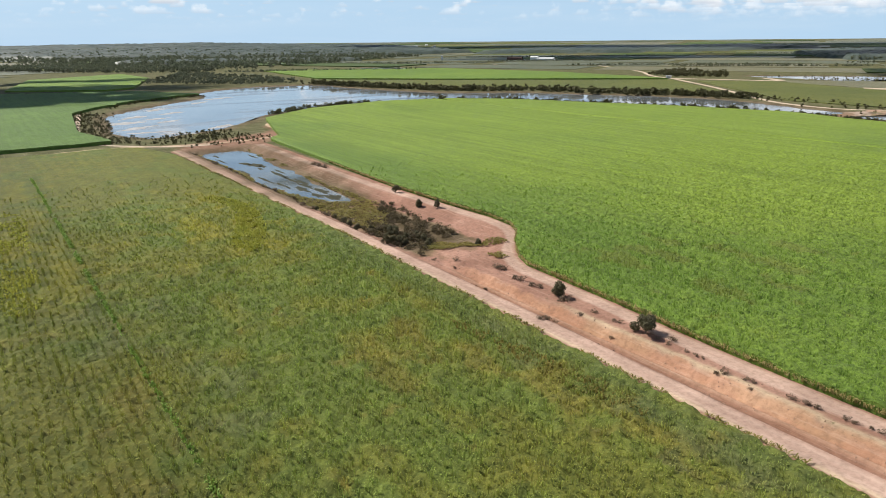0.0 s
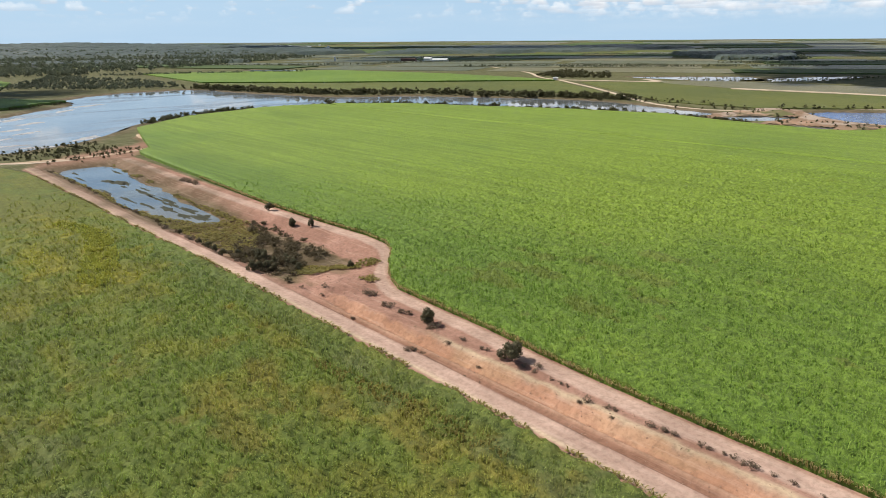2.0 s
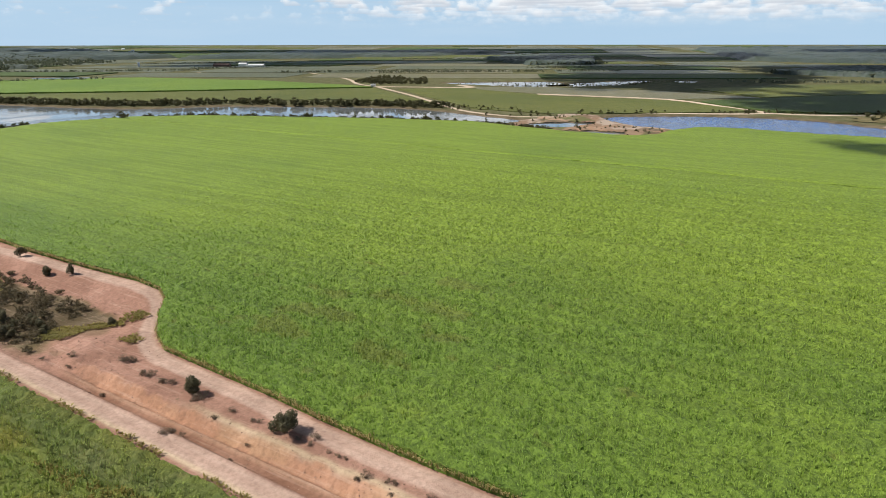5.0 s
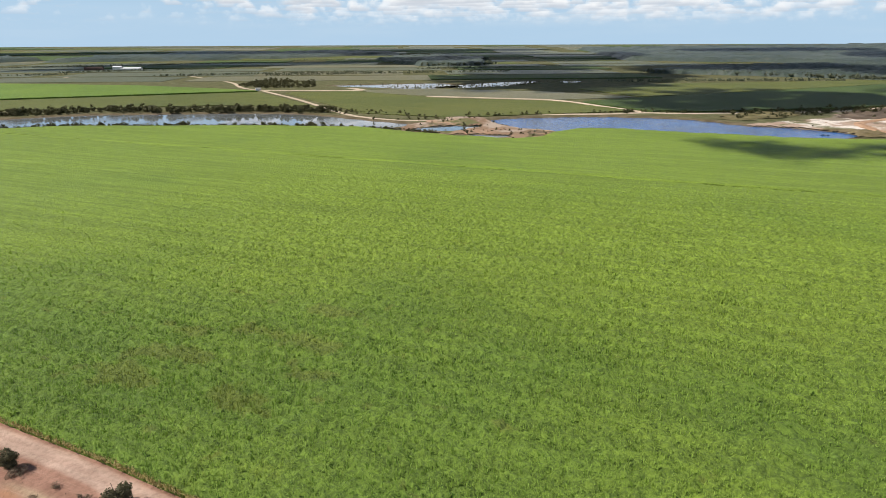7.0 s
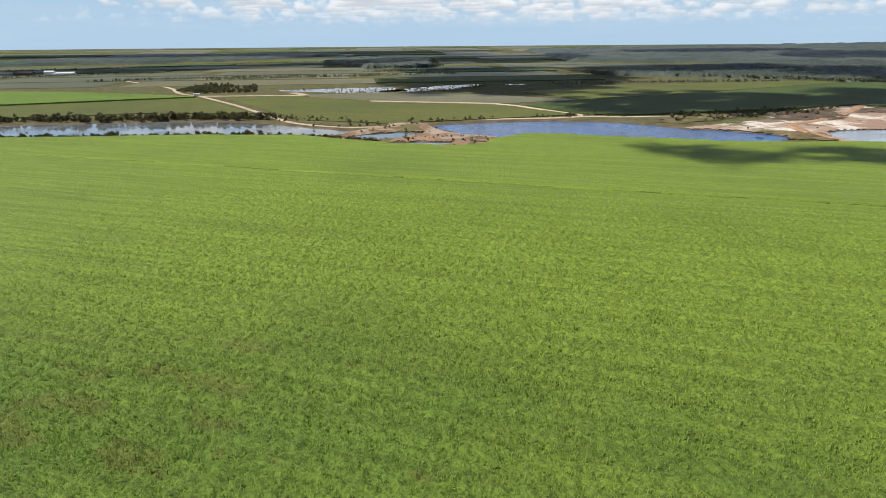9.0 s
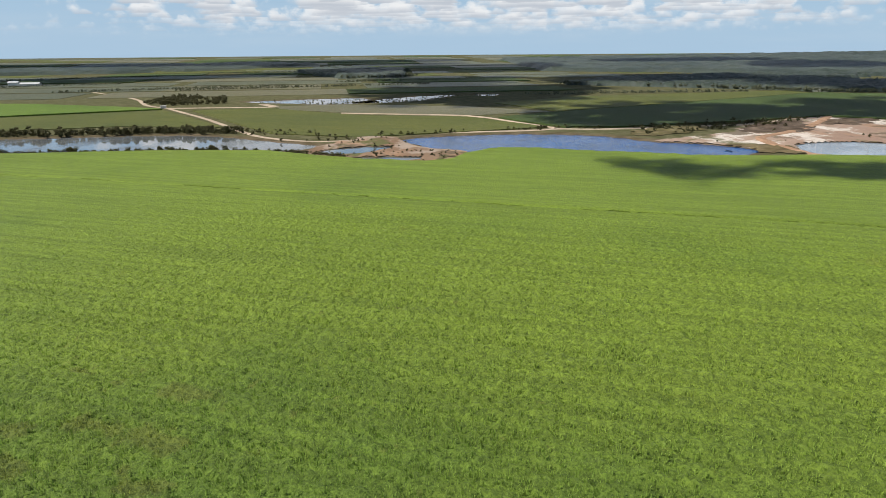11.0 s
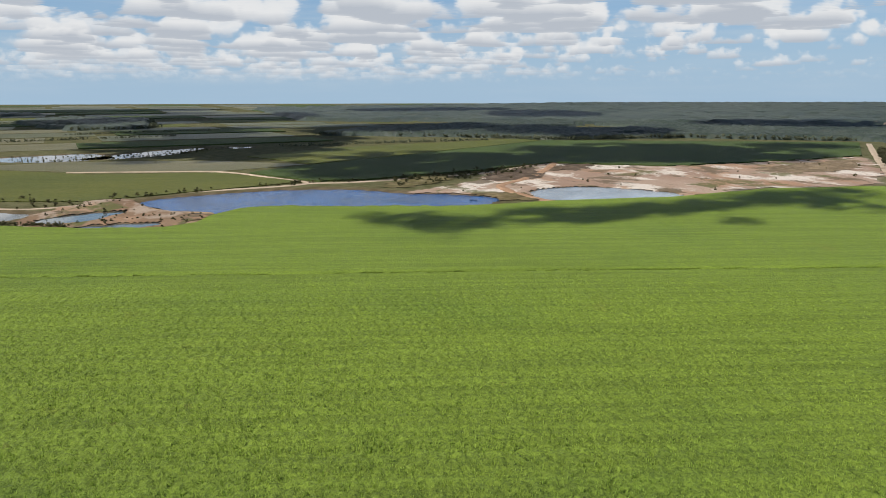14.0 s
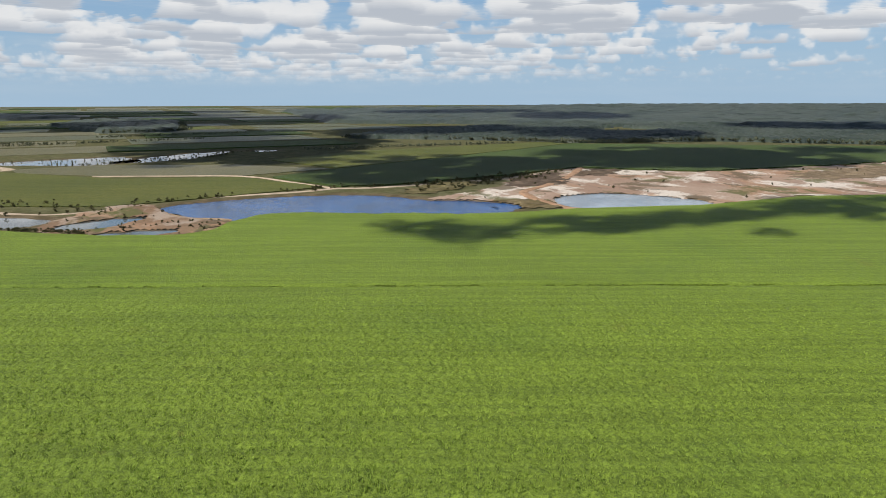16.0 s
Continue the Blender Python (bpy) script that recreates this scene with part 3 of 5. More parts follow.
def sands(ring, label, mat):
    lo, hi = ring.min(0) - 10, ring.max(0) + 10
    x, y = np.meshgrid(np.arange(lo[0], hi[0], 2.2), np.arange(lo[1], hi[1], 2.2), indexing="ij")
    s = signed(x, y, ring) + (rough(x, y, 12, 12) - 0.5) * 14
    z = height(x, y) + 0.4 + (rough(x, y, 5, 19) - 0.5) * 0.2
    verts, faces = compact(np.stack([x, y, z], -1).reshape(-1, 3), grid_faces(((s < 0) & (z > -0.45))[:-1, :-1], *x.shape))
    tagged(numbers("washed_sand", verts, faces, mat, None, True), label, "sand", kind="structure")


sands(SAND, "bare washed sand and silt, pink, white and rusty", M_SAND)
def ground_patch(ring, colour, weeds, label):
    """A ragged patch of other soil over the washed sand."""
    ring = rounded(ring, 4)
    lo, hi = ring.min(0) - 8, ring.max(0) + 8
    x, y = np.meshgrid(np.arange(lo[0], hi[0], 1.6), np.arange(lo[1], hi[1], 1.6), indexing="ij")
    s = signed(x, y, ring) + (rough(x, y, 9, 12) - 0.5) * 12 + (rough(x, y, 3, 13) - 0.5) * 6
    z = height(x, y) + 0.5 + (rough(x, y, 5, 19) - 0.5) * 0.2 + 1.3 * smooth(0.5, 0.85, rough(x, y, 7, 22)) * (1 - smooth(-8, -1, s))
    verts, faces = compact(np.stack([x, y, z], -1).reshape(-1, 3), grid_faces(((s < 0) & (z > -0.5))[:-1, :-1], *x.shape))
    tone = np.array(colour) * (0.7 + 0.6 * rough(verts[:, 0], verts[:, 1], 6, 23))[:, None]
    tagged(numbers("soil_patch", verts, faces, M_SOIL, None, True, soil=tone, weed=np.full(len(verts), weeds)), label, "soil", kind="structure")


ground_patch([(540, 292), (575, 308), (610, 318), (650, 304), (625, 284), (598, 270), (560, 266)], (0.085, 0.065, 0.05), 0.8, "dark heaped spoil beside the haul track")
ground_patch([(640, 286), (690, 292), (720, 272), (690, 258), (648, 262)], (0.10, 0.075, 0.055), 0.7, "dark heaped spoil beside the haul track")
ground_patch([(438, 252), (462, 262), (486, 246), (478, 226), (462, 214), (448, 228)], (0.14, 0.115, 0.055), 1.0, "weedy brown bank between reservoir and pool")
ground_patch([(462, 344), (520, 350), (548, 330), (500, 318), (466, 322)], (0.13, 0.12, 0.05), 1.0, "weedy olive shore of the reservoir")
ground_patch([(760, 120), (860, 72), (905, 44), (800, 40), (735, 84)], (0.22, 0.17, 0.11), 0.8, "weedy brown strip across the washed sand")
sands(SPIT, "rusty sand and mud of a low spit", M_SPIT)


# ---------- tracks ----------
def ribbon(name, points, width, label, colour, lift=0.12, wobble=0.6):
    """A dirt road: a low crowned strip with crumbled edges."""
    line = rounded(points, 10, False)
    tangent = np.gradient(line, axis=0)
    tangent /= np.linalg.norm(tangent, axis=1, keepdims=True)
    side = np.stack([-tangent[:, 1], tangent[:, 0]], 1)
    across = np.array([-1.0, -0.8, -0.4, 0.0, 0.4, 0.8, 1.0])
    rows, tones = [], []
    for k, a in enumerate(across):
        w = (width / 2 + (rough(line[:, 0], line[:, 1], 6, 20 + k) - 0.5) * wobble * 2) * a
        p = line + side * w[:, None]
        z = height(p[:, 0], p[:, 1]) + lift * (1 - abs(a) ** 4) - (0.25 if abs(a) == 1 else 0)
        rows.append(np.column_stack([p, np.maximum(z, -0.3)]))
        tones.append(np.tile(np.array(colour) * (1.1 if 0.3 < abs(a) < 0.5 else 0.95), (len(line), 1)))
    verts, n = np.stack(rows, 1).reshape(-1, 3), len(across)
    f = grid_faces(np.ones((len(line) - 1, n - 1), bool), len(line), n)[:, ::-1]
    return tagged(numbers(name, verts, f, M_SOIL, None, True, soil=np.stack(tones, 1).reshape(-1, 3), weed=np.full(len(verts), 0.15)), label, "dirt track", kind="structure")


PALE, PINK, BROWN = (0.58, 0.47, 0.36), (0.52, 0.38, 0.31), (0.33, 0.25, 0.16)
ribbon("road_forest_edge", [(120, -8), (364, 1), (694, 13), (960, 25), (1240, 36)], 8.5, "broad pale dirt track between cane and forest", PALE, 0.2, 0.9)
ribbon("road_north", [(277, 838), (268, 700), (262, 640), (252, 560), (249, 505), (266, 458), (300, 446), (318, 452)], 6, "pale dirt track crossing towards the lake", PALE)
ribbon("road_shore", [(318, 454), (356, 446), (426, 408), (452, 401), (481, 374), (579, 326), (640, 316), (709, 308)], 10, "pale dirt track along the reservoir bank", PALE)
ribbon("road_spit", [(318, 452), (306, 388), (316, 358), (309, 350), (292, 340), (278, 334)], 5, "orange dirt track over the sandy spit", (0.46, 0.32, 0.2))
ribbon("road_haul", [(277, 838), (330, 802), (376, 774), (384, 820)], 14, "wide pale haul road and turning place", PALE)
ribbon("road_field", [(392, 642), (430, 590), (469, 528), (460, 450), (452, 403)], 2.6, "narrow pale track between fields", PALE, 1.0)
ribbon("road_sand", [(709, 306), (640, 285), (569, 271), (519, 268), (492, 248), (478, 230), (461, 200)], 9, "orange haul track over washed sand", (0.44, 0.27, 0.17), 0.95)
ribbon("road_north_west", [(277, 838), (272, 905), (290, 1010), (293, 1115), (286, 1279), (288, 1417)], 7, "pale dirt road towards distant sheds", PALE)
ribbon("road_sheds", [(84, 1309), (120, 1420), (151, 1519)], 8, "pale dirt road towards distant sheds", PALE)
ribbon("road_far", [(2140, 31), (1725, -32), (1347, -72), (1179, -90)], 12, "pale distant road through forest", PALE, 9.0)
ribbon("road_lake_end", [(-255, 468), (-244, 455), (-194, 357), (-170, 326), (-160, 318), (-138, 312), (-122, 312), (-108, 318)], 4, "sandy track round the lake's end", PALE)
ribbon("road_bank", [(-138, 312), (-121, 316), (-100, 328), (-88, 342), (-80, 352), (-80, 362), (-94, 380), (-103, 398), (-100, 412)], 4.5, "tan dirt track over the bank between lake and pond", (0.50, 0.36, 0.25))
ribbon("road_west_edge", [(-300, 190), (-230, 248), (-187, 279), (-160, 302), (-150, 309), (-138, 311)], 4, "grassy dirt track beside the young cane", (0.42, 0.34, 0.2))


# ---------- standing crops ----------
def skirted(verts, faces, drop, ring=None):
    """Walls the rim of a crop down into the ground; with a ring, the rim is drawn onto it first."""
    e = np.sort(np.concatenate([faces[:, [0, 1]], faces[:, [1, 2]], faces[:, [2, 3]], faces[:, [3, 0]]]), 1)
    rims, count = np.unique(e, axis=0, return_counts=True)
    rims = rims[count == 1]
    low = np.unique(rims)
    if ring is not None:
        p, best, spot = verts[low, :2].copy(), np.full(len(low), 1e9), verts[low, :2].copy()
        for a, b in zip(ring, np.roll(ring, -1, 0)):
            ab = b - a
            q = a + np.clip((p - a) @ ab / (ab @ ab + 1e-9), 0, 1)[:, None] * ab
            d = ((p - q) ** 2).sum(1)
            spot[d < best], best = q[d < best], np.minimum(d, best)
        verts = verts.copy()
        held = best < 25          # rims of gaps inside the field stay where they are
        verts[low[held], :2] = spot[held]
    where = np.zeros(len(verts), int)
    where[low] = len(verts) + np.arange(len(low))
    under = verts[low].copy()
    under[:, 2] -= drop
    top = where + len(low)
    return np.vstack([verts, under, verts[low]]), np.vstack([faces, np.stack([top[rims[:, 0]], top[rims[:, 1]], where[rims[:, 1]], where[rims[:, 0]]], 1)])


GAPS = [(240.0, 1.5), (109.0, 0.25), (171.0, 0.3)]     # rows that are missing or thin across the big field


def blots(u, v, spots):
    """Soft ragged patches, 0 to 1: (u, v, half length, half width)."""
    ragged = 1.0 + (rough(u, v, 4.0, 61) - 0.5) * 1.6 + (rough(u, v, 1.4, 62) - 0.5) * 0.8
    out = np.zeros(np.shape(u))
    for a, b, long, wide in spots:
        out = np.maximum(out, 1 - smooth(0.5, 1.15, np.hypot((u - a) / long, (v - b) / wide) * ragged))
    return out


YELLOWED = ((229, -66, 22, 4), (190, -64, 16, 4), (160, -69, 14, 5), (116, -65, 10, 4), (130, -62, 8, 3), (176, -17, 12, 3), (140, -19, 16, 4), (150, -30, 18, 5), (240, -76, 20, 8))
GREYED = ((100, -62, 7, 5), (93, -51, 6, 5), (91, -45, 6, 4), (82, -61, 7, 4), (60, -48, 5, 3), (50, -52, 6, 3), (25, -9, 7, 2.4), (13, -9, 8, 2.4), (44, -13, 7, 2.2), (72, -54, 6, 3), (55, -8, 9, 2), (34, -64, 6, 3))
BROWNED = ((46, -17, 8, 1.8), (35, -15, 8, 2.2), (22, -11.5, 8, 2.2), (60, -20, 9, 2.0), (64, -62, 10, 3.0), (44, -66, 8, 4), (50, -30, 9, 3))
BROWN_CANE = ((67, 34.5, 6, 3.2), (60, 45, 6, 2.6), (56, 58, 7, 2.4), (44.5, 36, 5, 3.0), (67, 43, 5, 2.4), (68, 53, 7, 2.2), (43, 57, 5, 2.4), (47, 71, 6, 2.0), (36, 47, 5, 2.4))


def west_hue(x, y):
    """The uneven young cane: lush clumps, yellow grass, greyed and browned patches."""
    u, v = uv(x, y)
    mix = lambda c, k, d: c * (1 - np.clip(k, 0, 1)[..., None]) + np.array(d) * np.clip(k, 0, 1)[..., None]
    c = np.empty((*np.shape(x), 3))
    c[:] = (0.155, 0.165, 0.036)
    broad, middle, fine = rough(u * 0.5, v, 13, 51), rough(u, v, 4.5, 52), rough(u, v, 1.5, 53)
    c = mix(c, smooth(0.35, 0.75, broad * 0.6 + middle * 0.4), (0.125, 0.165, 0.038))
    c = mix(c, smooth(0.55, 0.8, rough(u, v, 6, 54)) * 0.4, (0.21, 0.19, 0.04))
    c = mix(c, 0.35 * smooth(-66, -74, v) + 0.1 * smooth(180, 250, u), (0.19, 0.19, 0.04))
    band = np.exp(-((v + 6.0 + (middle - 0.5) * 4) / 3.6) ** 2) * (1 - smooth(120, 170, u))
    c = mix(c, band * 0.7, (0.105, 0.14, 0.05))
    c = mix(c, blots(u, v, YELLOWED) * 0.55, (0.26, 0.235, 0.03))
    c = mix(c, blots(u, v, BROWNED) * 0.6, (0.18, 0.15, 0.04))
    c = mix(c, blots(u, v, GREYED) * 0.6 * smooth(0.25, 0.6, middle), (0.14, 0.155, 0.075))
    return c * (0.70 + 0.36 * fine)[..., None] * np.array((1.3, 1.24, 0.95)) * ((1 - 0.26 * smooth(-38, -70, v)) * (1 - 0.12 * smooth(130, 220, u)))[..., None]


def canopy(name, ring, fine, tall, mat, label, wave=0.3, near=((-160, 190), (-60, 250)), clump=0.9, paint=None, browned=()):
    """A field's closed crown of leaves, lumpy with its single plants and ridged along its rows."""
    r = np.asarray(ring, float)
    ru, rv = uv(r[:, 0], r[:, 1])

    def lines(a, b, span, step, more=()):
        out, k = [a], a
        while k < b:
            off = 0 if any(abs(k - m) < 3 for m in more) else max(span[0] - k, k - span[1], 0)
            k += step * min(1 + off / 55, 6)
            out.append(k)
        return np.array(out)

    u, v = np.meshgrid(lines(ru.min() - 2, ru.max() + 2, near[0], fine), lines(rv.min() - 2, rv.max() + 2, near[1], fine, [row for row, deep in GAPS if deep > 1]), indexing="ij")
    x, y = xy(u, v)
    z = height(x, y) + tall + (rough(x, y, 14, 31) - 0.5) * 0.3
    off = np.maximum(np.maximum(near[0][0] - u, u - near[0][1]), np.maximum(near[1][0] - v, v - near[1][1]))
    calm = 1 - smooth(-20, 130, off)
    wave = wave * (0.06 + 0.94 * calm)
    z = z + (rough(u, v, clump, 30) - 0.5) * wave * 2 + (rough(u, v, clump * 2.3, 32) - 0.5) * wave * 0.4
    z = z + (rough(u * 0.06, v, 1.6, 34) - 0.5) * (0.05 + 0.3 * calm)
    for row, deep in GAPS:
        z = z - deep * np.exp(-((v - row - (rough(u, u * 0, 30, 35) - 0.5) * 1.2) / 1.5) ** 2) * (0.55 + 0.45 * rough(u, v, 8, 33))
    close = (np.abs(v) < 60) & (u < 330)
    rim = np.full(u.shape, 9.0)
    rim[close] = line_distance(x[close], y[close], r, True)
    z = z - tall * 0.3 * (1 - smooth(0.0, 1.0, rim))
    mid = inside((x[:-1, :-1] + x[1:, 1:]) / 2, (y[:-1, :-1] + y[1:, 1:]) / 2, r)
    for row, deep in GAPS:
        if deep > 1:
            mid &= (np.abs(v - row - (rough(u, u * 0, 30, 35) - 0.5) * 1.2) + (rough(u, v, 3, 36) - 0.5) * 1.0 > 0.75)[:-1, :-1]
    verts, faces = compact(np.stack([x, y, z], -1).reshape(-1, 3), grid_faces(mid, *u.shape))
    verts, faces = skirted(verts, faces, tall + 0.4, r)
    layers = {"hue": paint(verts[:, 0], verts[:, 1])} if paint else {}
    if browned:
        layers["dry"] = blots(*uv(verts[:, 0], verts[:, 1]), browned) * 0.42
    return tagged(numbers(name, verts, faces, mat, None, True, **layers), label, "field", kind="stuff")


def leaves(name, ring, thin, tall, mat, label, blades, spread, row=1.5, gap=0.75, seed=1, bare=0.0, width=0.085, jitter=0.2, reach=(0.75, 1.18), paint=None, browned=()):
    """Single plants of a field, in rows: arching blades rising out of the crown. thin: chance to stand by distance from the flown stretch."""
    rng = np.random.RandomState(seed)
    r = np.asarray(ring, float)
    ru, rv = uv(r[:, 0], r[:, 1])
    v, u = np.meshgrid(np.arange(max(rv.min(), -170), min(rv.max(), 330), row), np.arange(max(ru.min(), -300), min(ru.max(), 290), gap), indexing="ij")
    u, v = u.ravel() + rng.uniform(-0.45, 0.45, u.size), v.ravel() + rng.normal(0, 1, u.size) * np.where(v.ravel() < -58, jitter * 0.35, jitter)
    x, y = xy(u, v)
    far = np.hypot(x - 40, y - 25)
    ok = (rng.rand(len(x)) < np.interp(far, *thin)) & (far > 20) & inside(x, y, r) & (y > 8) & (x > -0.74 * y - 10)
    for line, deep in GAPS:
        ok &= (np.abs(v - line) > 1.5) | (deep < 1)
    if bare:
        ok &= rough(x, y, 7, 40) * 0.6 + rough(x, y, 2.5, 41) * 0.4 > bare
    x, y, far = x[ok], y[ok], far[ok]
    n = len(x)
    clump = rough(u[ok], v[ok], 0.9, 30)
    size = (0.75 + 0.5 * rng.rand(n)) * np.interp(far, (60, 240), (1.0, 1.25))
    base = height(x, y)
    turn = rng.uniform(0, 2 * math.pi, (n, blades))
    lean = rng.uniform(0.25, 1.0, (n, blades)) * spread
    up = tall * rng.uniform(*reach, (n, blades)) * (0.86 + 0.28 * clump)[:, None]
    up *= np.interp(far, (100, 220), (1.0, 0.9))[:, None]
    if paint:
        up *= (0.55 + 0.45 * smooth(2.5, 7.0, -v[ok]))[:, None]     # lower towards the track
    s = size[:, None]
    cx, cy = np.cos(turn), np.sin(turn)
    wide = width * s * rng.uniform(0.7, 1.4, (n, blades)) * np.interp(far, (60, 240), (1.0, 1.7))[:, None]
    x0, y0 = x[:, None] + cx * 0.1, y[:, None] + cy * 0.1
    z0 = np.broadcast_to(base[:, None], x0.shape) + tall * 0.45
    mx, my, mz = x0 + cx * lean * 0.45 * s, y0 + cy * lean * 0.45 * s, base[:, None] + up
    tx, ty, tz = x0 + cx * lean * 1.0 * s, y0 + cy * lean * 1.0 * s, base[:, None] + up * rng.uniform(0.82, 1.1, (n, blades))
    sx, sy = -cy * wide, cx * wide
    pts = np.stack([np.stack([x0 - sx * 0.6, y0 - sy * 0.6, z0], -1), np.stack([x0 + sx * 0.6, y0 + sy * 0.6, z0], -1),
                    np.stack([mx - sx, my - sy, mz], -1), np.stack([mx + sx, my + sy, mz], -1), np.stack([tx, ty, tz], -1)], 2)
    verts = pts.reshape(-1, 3)
    k = (np.arange(n * blades) * 5)[:, None]
    faces = np.concatenate([k + np.array([[0, 1, 3]]), k + np.array([[0, 3, 2]]), k + np.array([[2, 3, 4]])], 0)
    layers = {"tint": np.repeat((rng.rand(n, 1) * 0.6 + rng.rand(n, blades) * 0.4).ravel(), 5), "tip": np.tile(np.array([0, 0, 0.7, 0.7, 1.0]), n * blades)}
    if paint:
        layers["hue"] = np.repeat(paint(x, y), blades * 5, 0)
    if browned:
        layers["dry"] = np.repeat(blots(u[ok], v[ok], browned) * 0.5, blades * 5)
    return tagged(numbers(name, verts, faces, mat, None, False, **layers), label, "crop", kind="stuff")


EAST = ring_uv(*EDGE_EAST) + [(-94, 372), (-110, 420), (-94, 478), (-50, 534), (0, 553), (50, 545), (93, 517), (165, 472), (216, 430), (238, 372), (268, 329), (286, 327),
                              (304, 338), (332, 344), (352, 330), (380, 286), (415, 230), (459, 196), (514, 138), (595, 90), (655, 20), (364, 6.5), (115, -2)]
WEST = ring_uv((-90, -3.1), (20, -2.9), (60, -2.3), (100, -1.9), (125, -1.6), (150, -2.4), (200, -3.1), (276, -3.5)) + [(-138, 305), (-152, 304), (-165, 294), (-189, 274), (-232, 243), (-302, 185), (-420, 80), (-240, -40)]
NORTH_WEST = [(-158, 322), (-195, 360), (-249, 456), (-254, 497), (-252, 556), (-236, 606), (-222, 628), (-300, 672), (-420, 640), (-680, 600), (-620, 100), (-330, 200), (-236, 258), (-193, 294), (-172, 310)]
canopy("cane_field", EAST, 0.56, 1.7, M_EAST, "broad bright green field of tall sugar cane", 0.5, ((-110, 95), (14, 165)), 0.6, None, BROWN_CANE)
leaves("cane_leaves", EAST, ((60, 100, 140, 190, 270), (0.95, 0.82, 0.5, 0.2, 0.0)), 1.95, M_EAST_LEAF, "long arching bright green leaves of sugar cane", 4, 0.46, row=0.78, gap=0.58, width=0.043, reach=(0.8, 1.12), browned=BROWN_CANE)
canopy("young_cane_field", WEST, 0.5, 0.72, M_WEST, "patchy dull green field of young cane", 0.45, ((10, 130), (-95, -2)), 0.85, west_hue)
leaves("young_cane_leaves", WEST, ((60, 110, 170, 220, 260), (1, 0.85, 0.45, 0.12, 0.0)), 1.2, M_WEST_LEAF, "arching dull green leaves of young cane in rows", 7, 0.5, seed=2, bare=0.12, row=1.3, gap=0.5, jitter=0.34, width=0.034, reach=(0.7, 1.2), paint=west_hue)
inner = [tuple(float(q) for q in xy(u, v + 0.2)) for u, v in EDGE_EAST[:15]]
outer = [tuple(float(q) for q in xy(u, v - 0.3)) for u, v in EDGE_EAST[:15]]
leaves("cane_edge_straw", outer + inner[::-1], ((60, 250, 300), (1, 0.8, 0.4)), 1.15, M_STRAW, "dry straw-coloured stalks along the cane's edge", 6, 0.7, row=0.33, gap=0.36, seed=3, width=0.05)
leaves("verge_grass", ring_uv((-90, -2.9), (20, -2.7), (100, -1.9), (125, -1.6), (150, -2.4), (270, -3.4), (270, -2.2), (150, -1.3), (125, -0.5), (100, -0.8), (20, -1.7), (-90, -2.0)), ((60, 250, 300), (0.9, 0.7, 0.4)), 0.45, M_RUSH, "short dry grass along the track's verge", 5, 0.7, row=0.5, gap=0.6, seed=4, bare=0.4)
leaves("marsh_grass", ring_uv((122, 8), (136, 6), (192, 5.5), (180, 9), (160, 16), (158, 21), (190, 25), (150, 25), (140, 22), (128, 14)), ((60, 250, 300), (1, 0.8, 0.5)), 0.45, M_RUSH, "brown and olive marsh grass in the drain's basin", 5, 0.8, row=0.7, gap=0.7, seed=5, bare=0.25)
leaves("marsh_grass", ring_uv((97, 11), (103, 9), (106, 14), (101, 19), (97, 24), (94, 21), (98, 17)), ((60, 250, 300), (1, 0.8, 0.5)), 0.5, M_RUSH, "olive grass in a tongue round bare soil", 5, 0.7, row=0.5, gap=0.5, seed=6, bare=0.3)
leaves("marsh_grass", ring_uv((94, 24), (98, 23), (100, 26), (97, 28), (93, 27)), ((60, 250, 300), (1, 0.8, 0.5)), 0.5, M_RUSH, "olive grass patch inside the track's bend", 5, 0.7, row=0.5, gap=0.5, seed=7, bare=0.25)
leaves("marsh_grass", ring_uv((83, 16), (88, 16.5), (88, 20), (84, 19)), ((60, 250, 300), (1, 0.8, 0.5)), 0.4, M_RUSH, "olive grass patch inside the track's bend", 5, 0.7, row=0.5, gap=0.5, seed=8, bare=0.25)
leaves("marsh_grass", ring_uv((160, 22), (200, 25), (246, 28.5), (280, 29.5), (280, 27), (246, 26), (200, 23.5)), ((60, 250, 300), (1, 0.8, 0.5)), 0.35, M_RUSH, "olive and straw-coloured grass on the pond's bank", 5, 0.8, row=0.6, gap=0.6, seed=14, bare=0.5)
leaves("marsh_grass", ring_uv((150, 5), (190, 5.2), (278, 5.5), (278, 7.5), (228, 8), (188, 8), (160, 10)), ((60, 250, 300), (1, 0.8, 0.5)), 0.35, M_RUSH, "brown grass on the pond's muddy margin", 5, 0.8, row=0.6, gap=0.6, seed=15, bare=0.5)
# stalks added to darken the missing row as its shade would
leaves("gap_stalks", ring_uv((-290, 240.9), (280, 240.9), (280, 242.5), (-290, 242.5)), ((60, 400, 500), (1, 1, 1)), 1.15, M_SHADE_STALK, "bare stalks along a missing row, its shade painted into their dark colour", 4, 0.25, row=0.6, gap=0.7, seed=13, width=0.04)
far_side = ((60, 250, 300), (0.9, 0.7, 0.4))
leaves("grassy_row", ring_uv((20, -58.7), (250, -59.4), (250, -58.8), (20, -58.1)), far_side, 1.2, M_EAST_LEAF, "bright green row through the young cane", 5, 0.5, row=0.4, gap=0.5, seed=9, bare=0.3)
leaves("yellow_patch", rounded(ring_uv((184, -19), (176, -13), (160, -11), (140, -15), (122, -23), (126, -28), (146, -21), (164, -16)), 3), far_side, 1.25, M_YELLOW, "yellowing patch of young cane", 5, 0.7, row=0.7, gap=0.6, seed=10, bare=0.3)
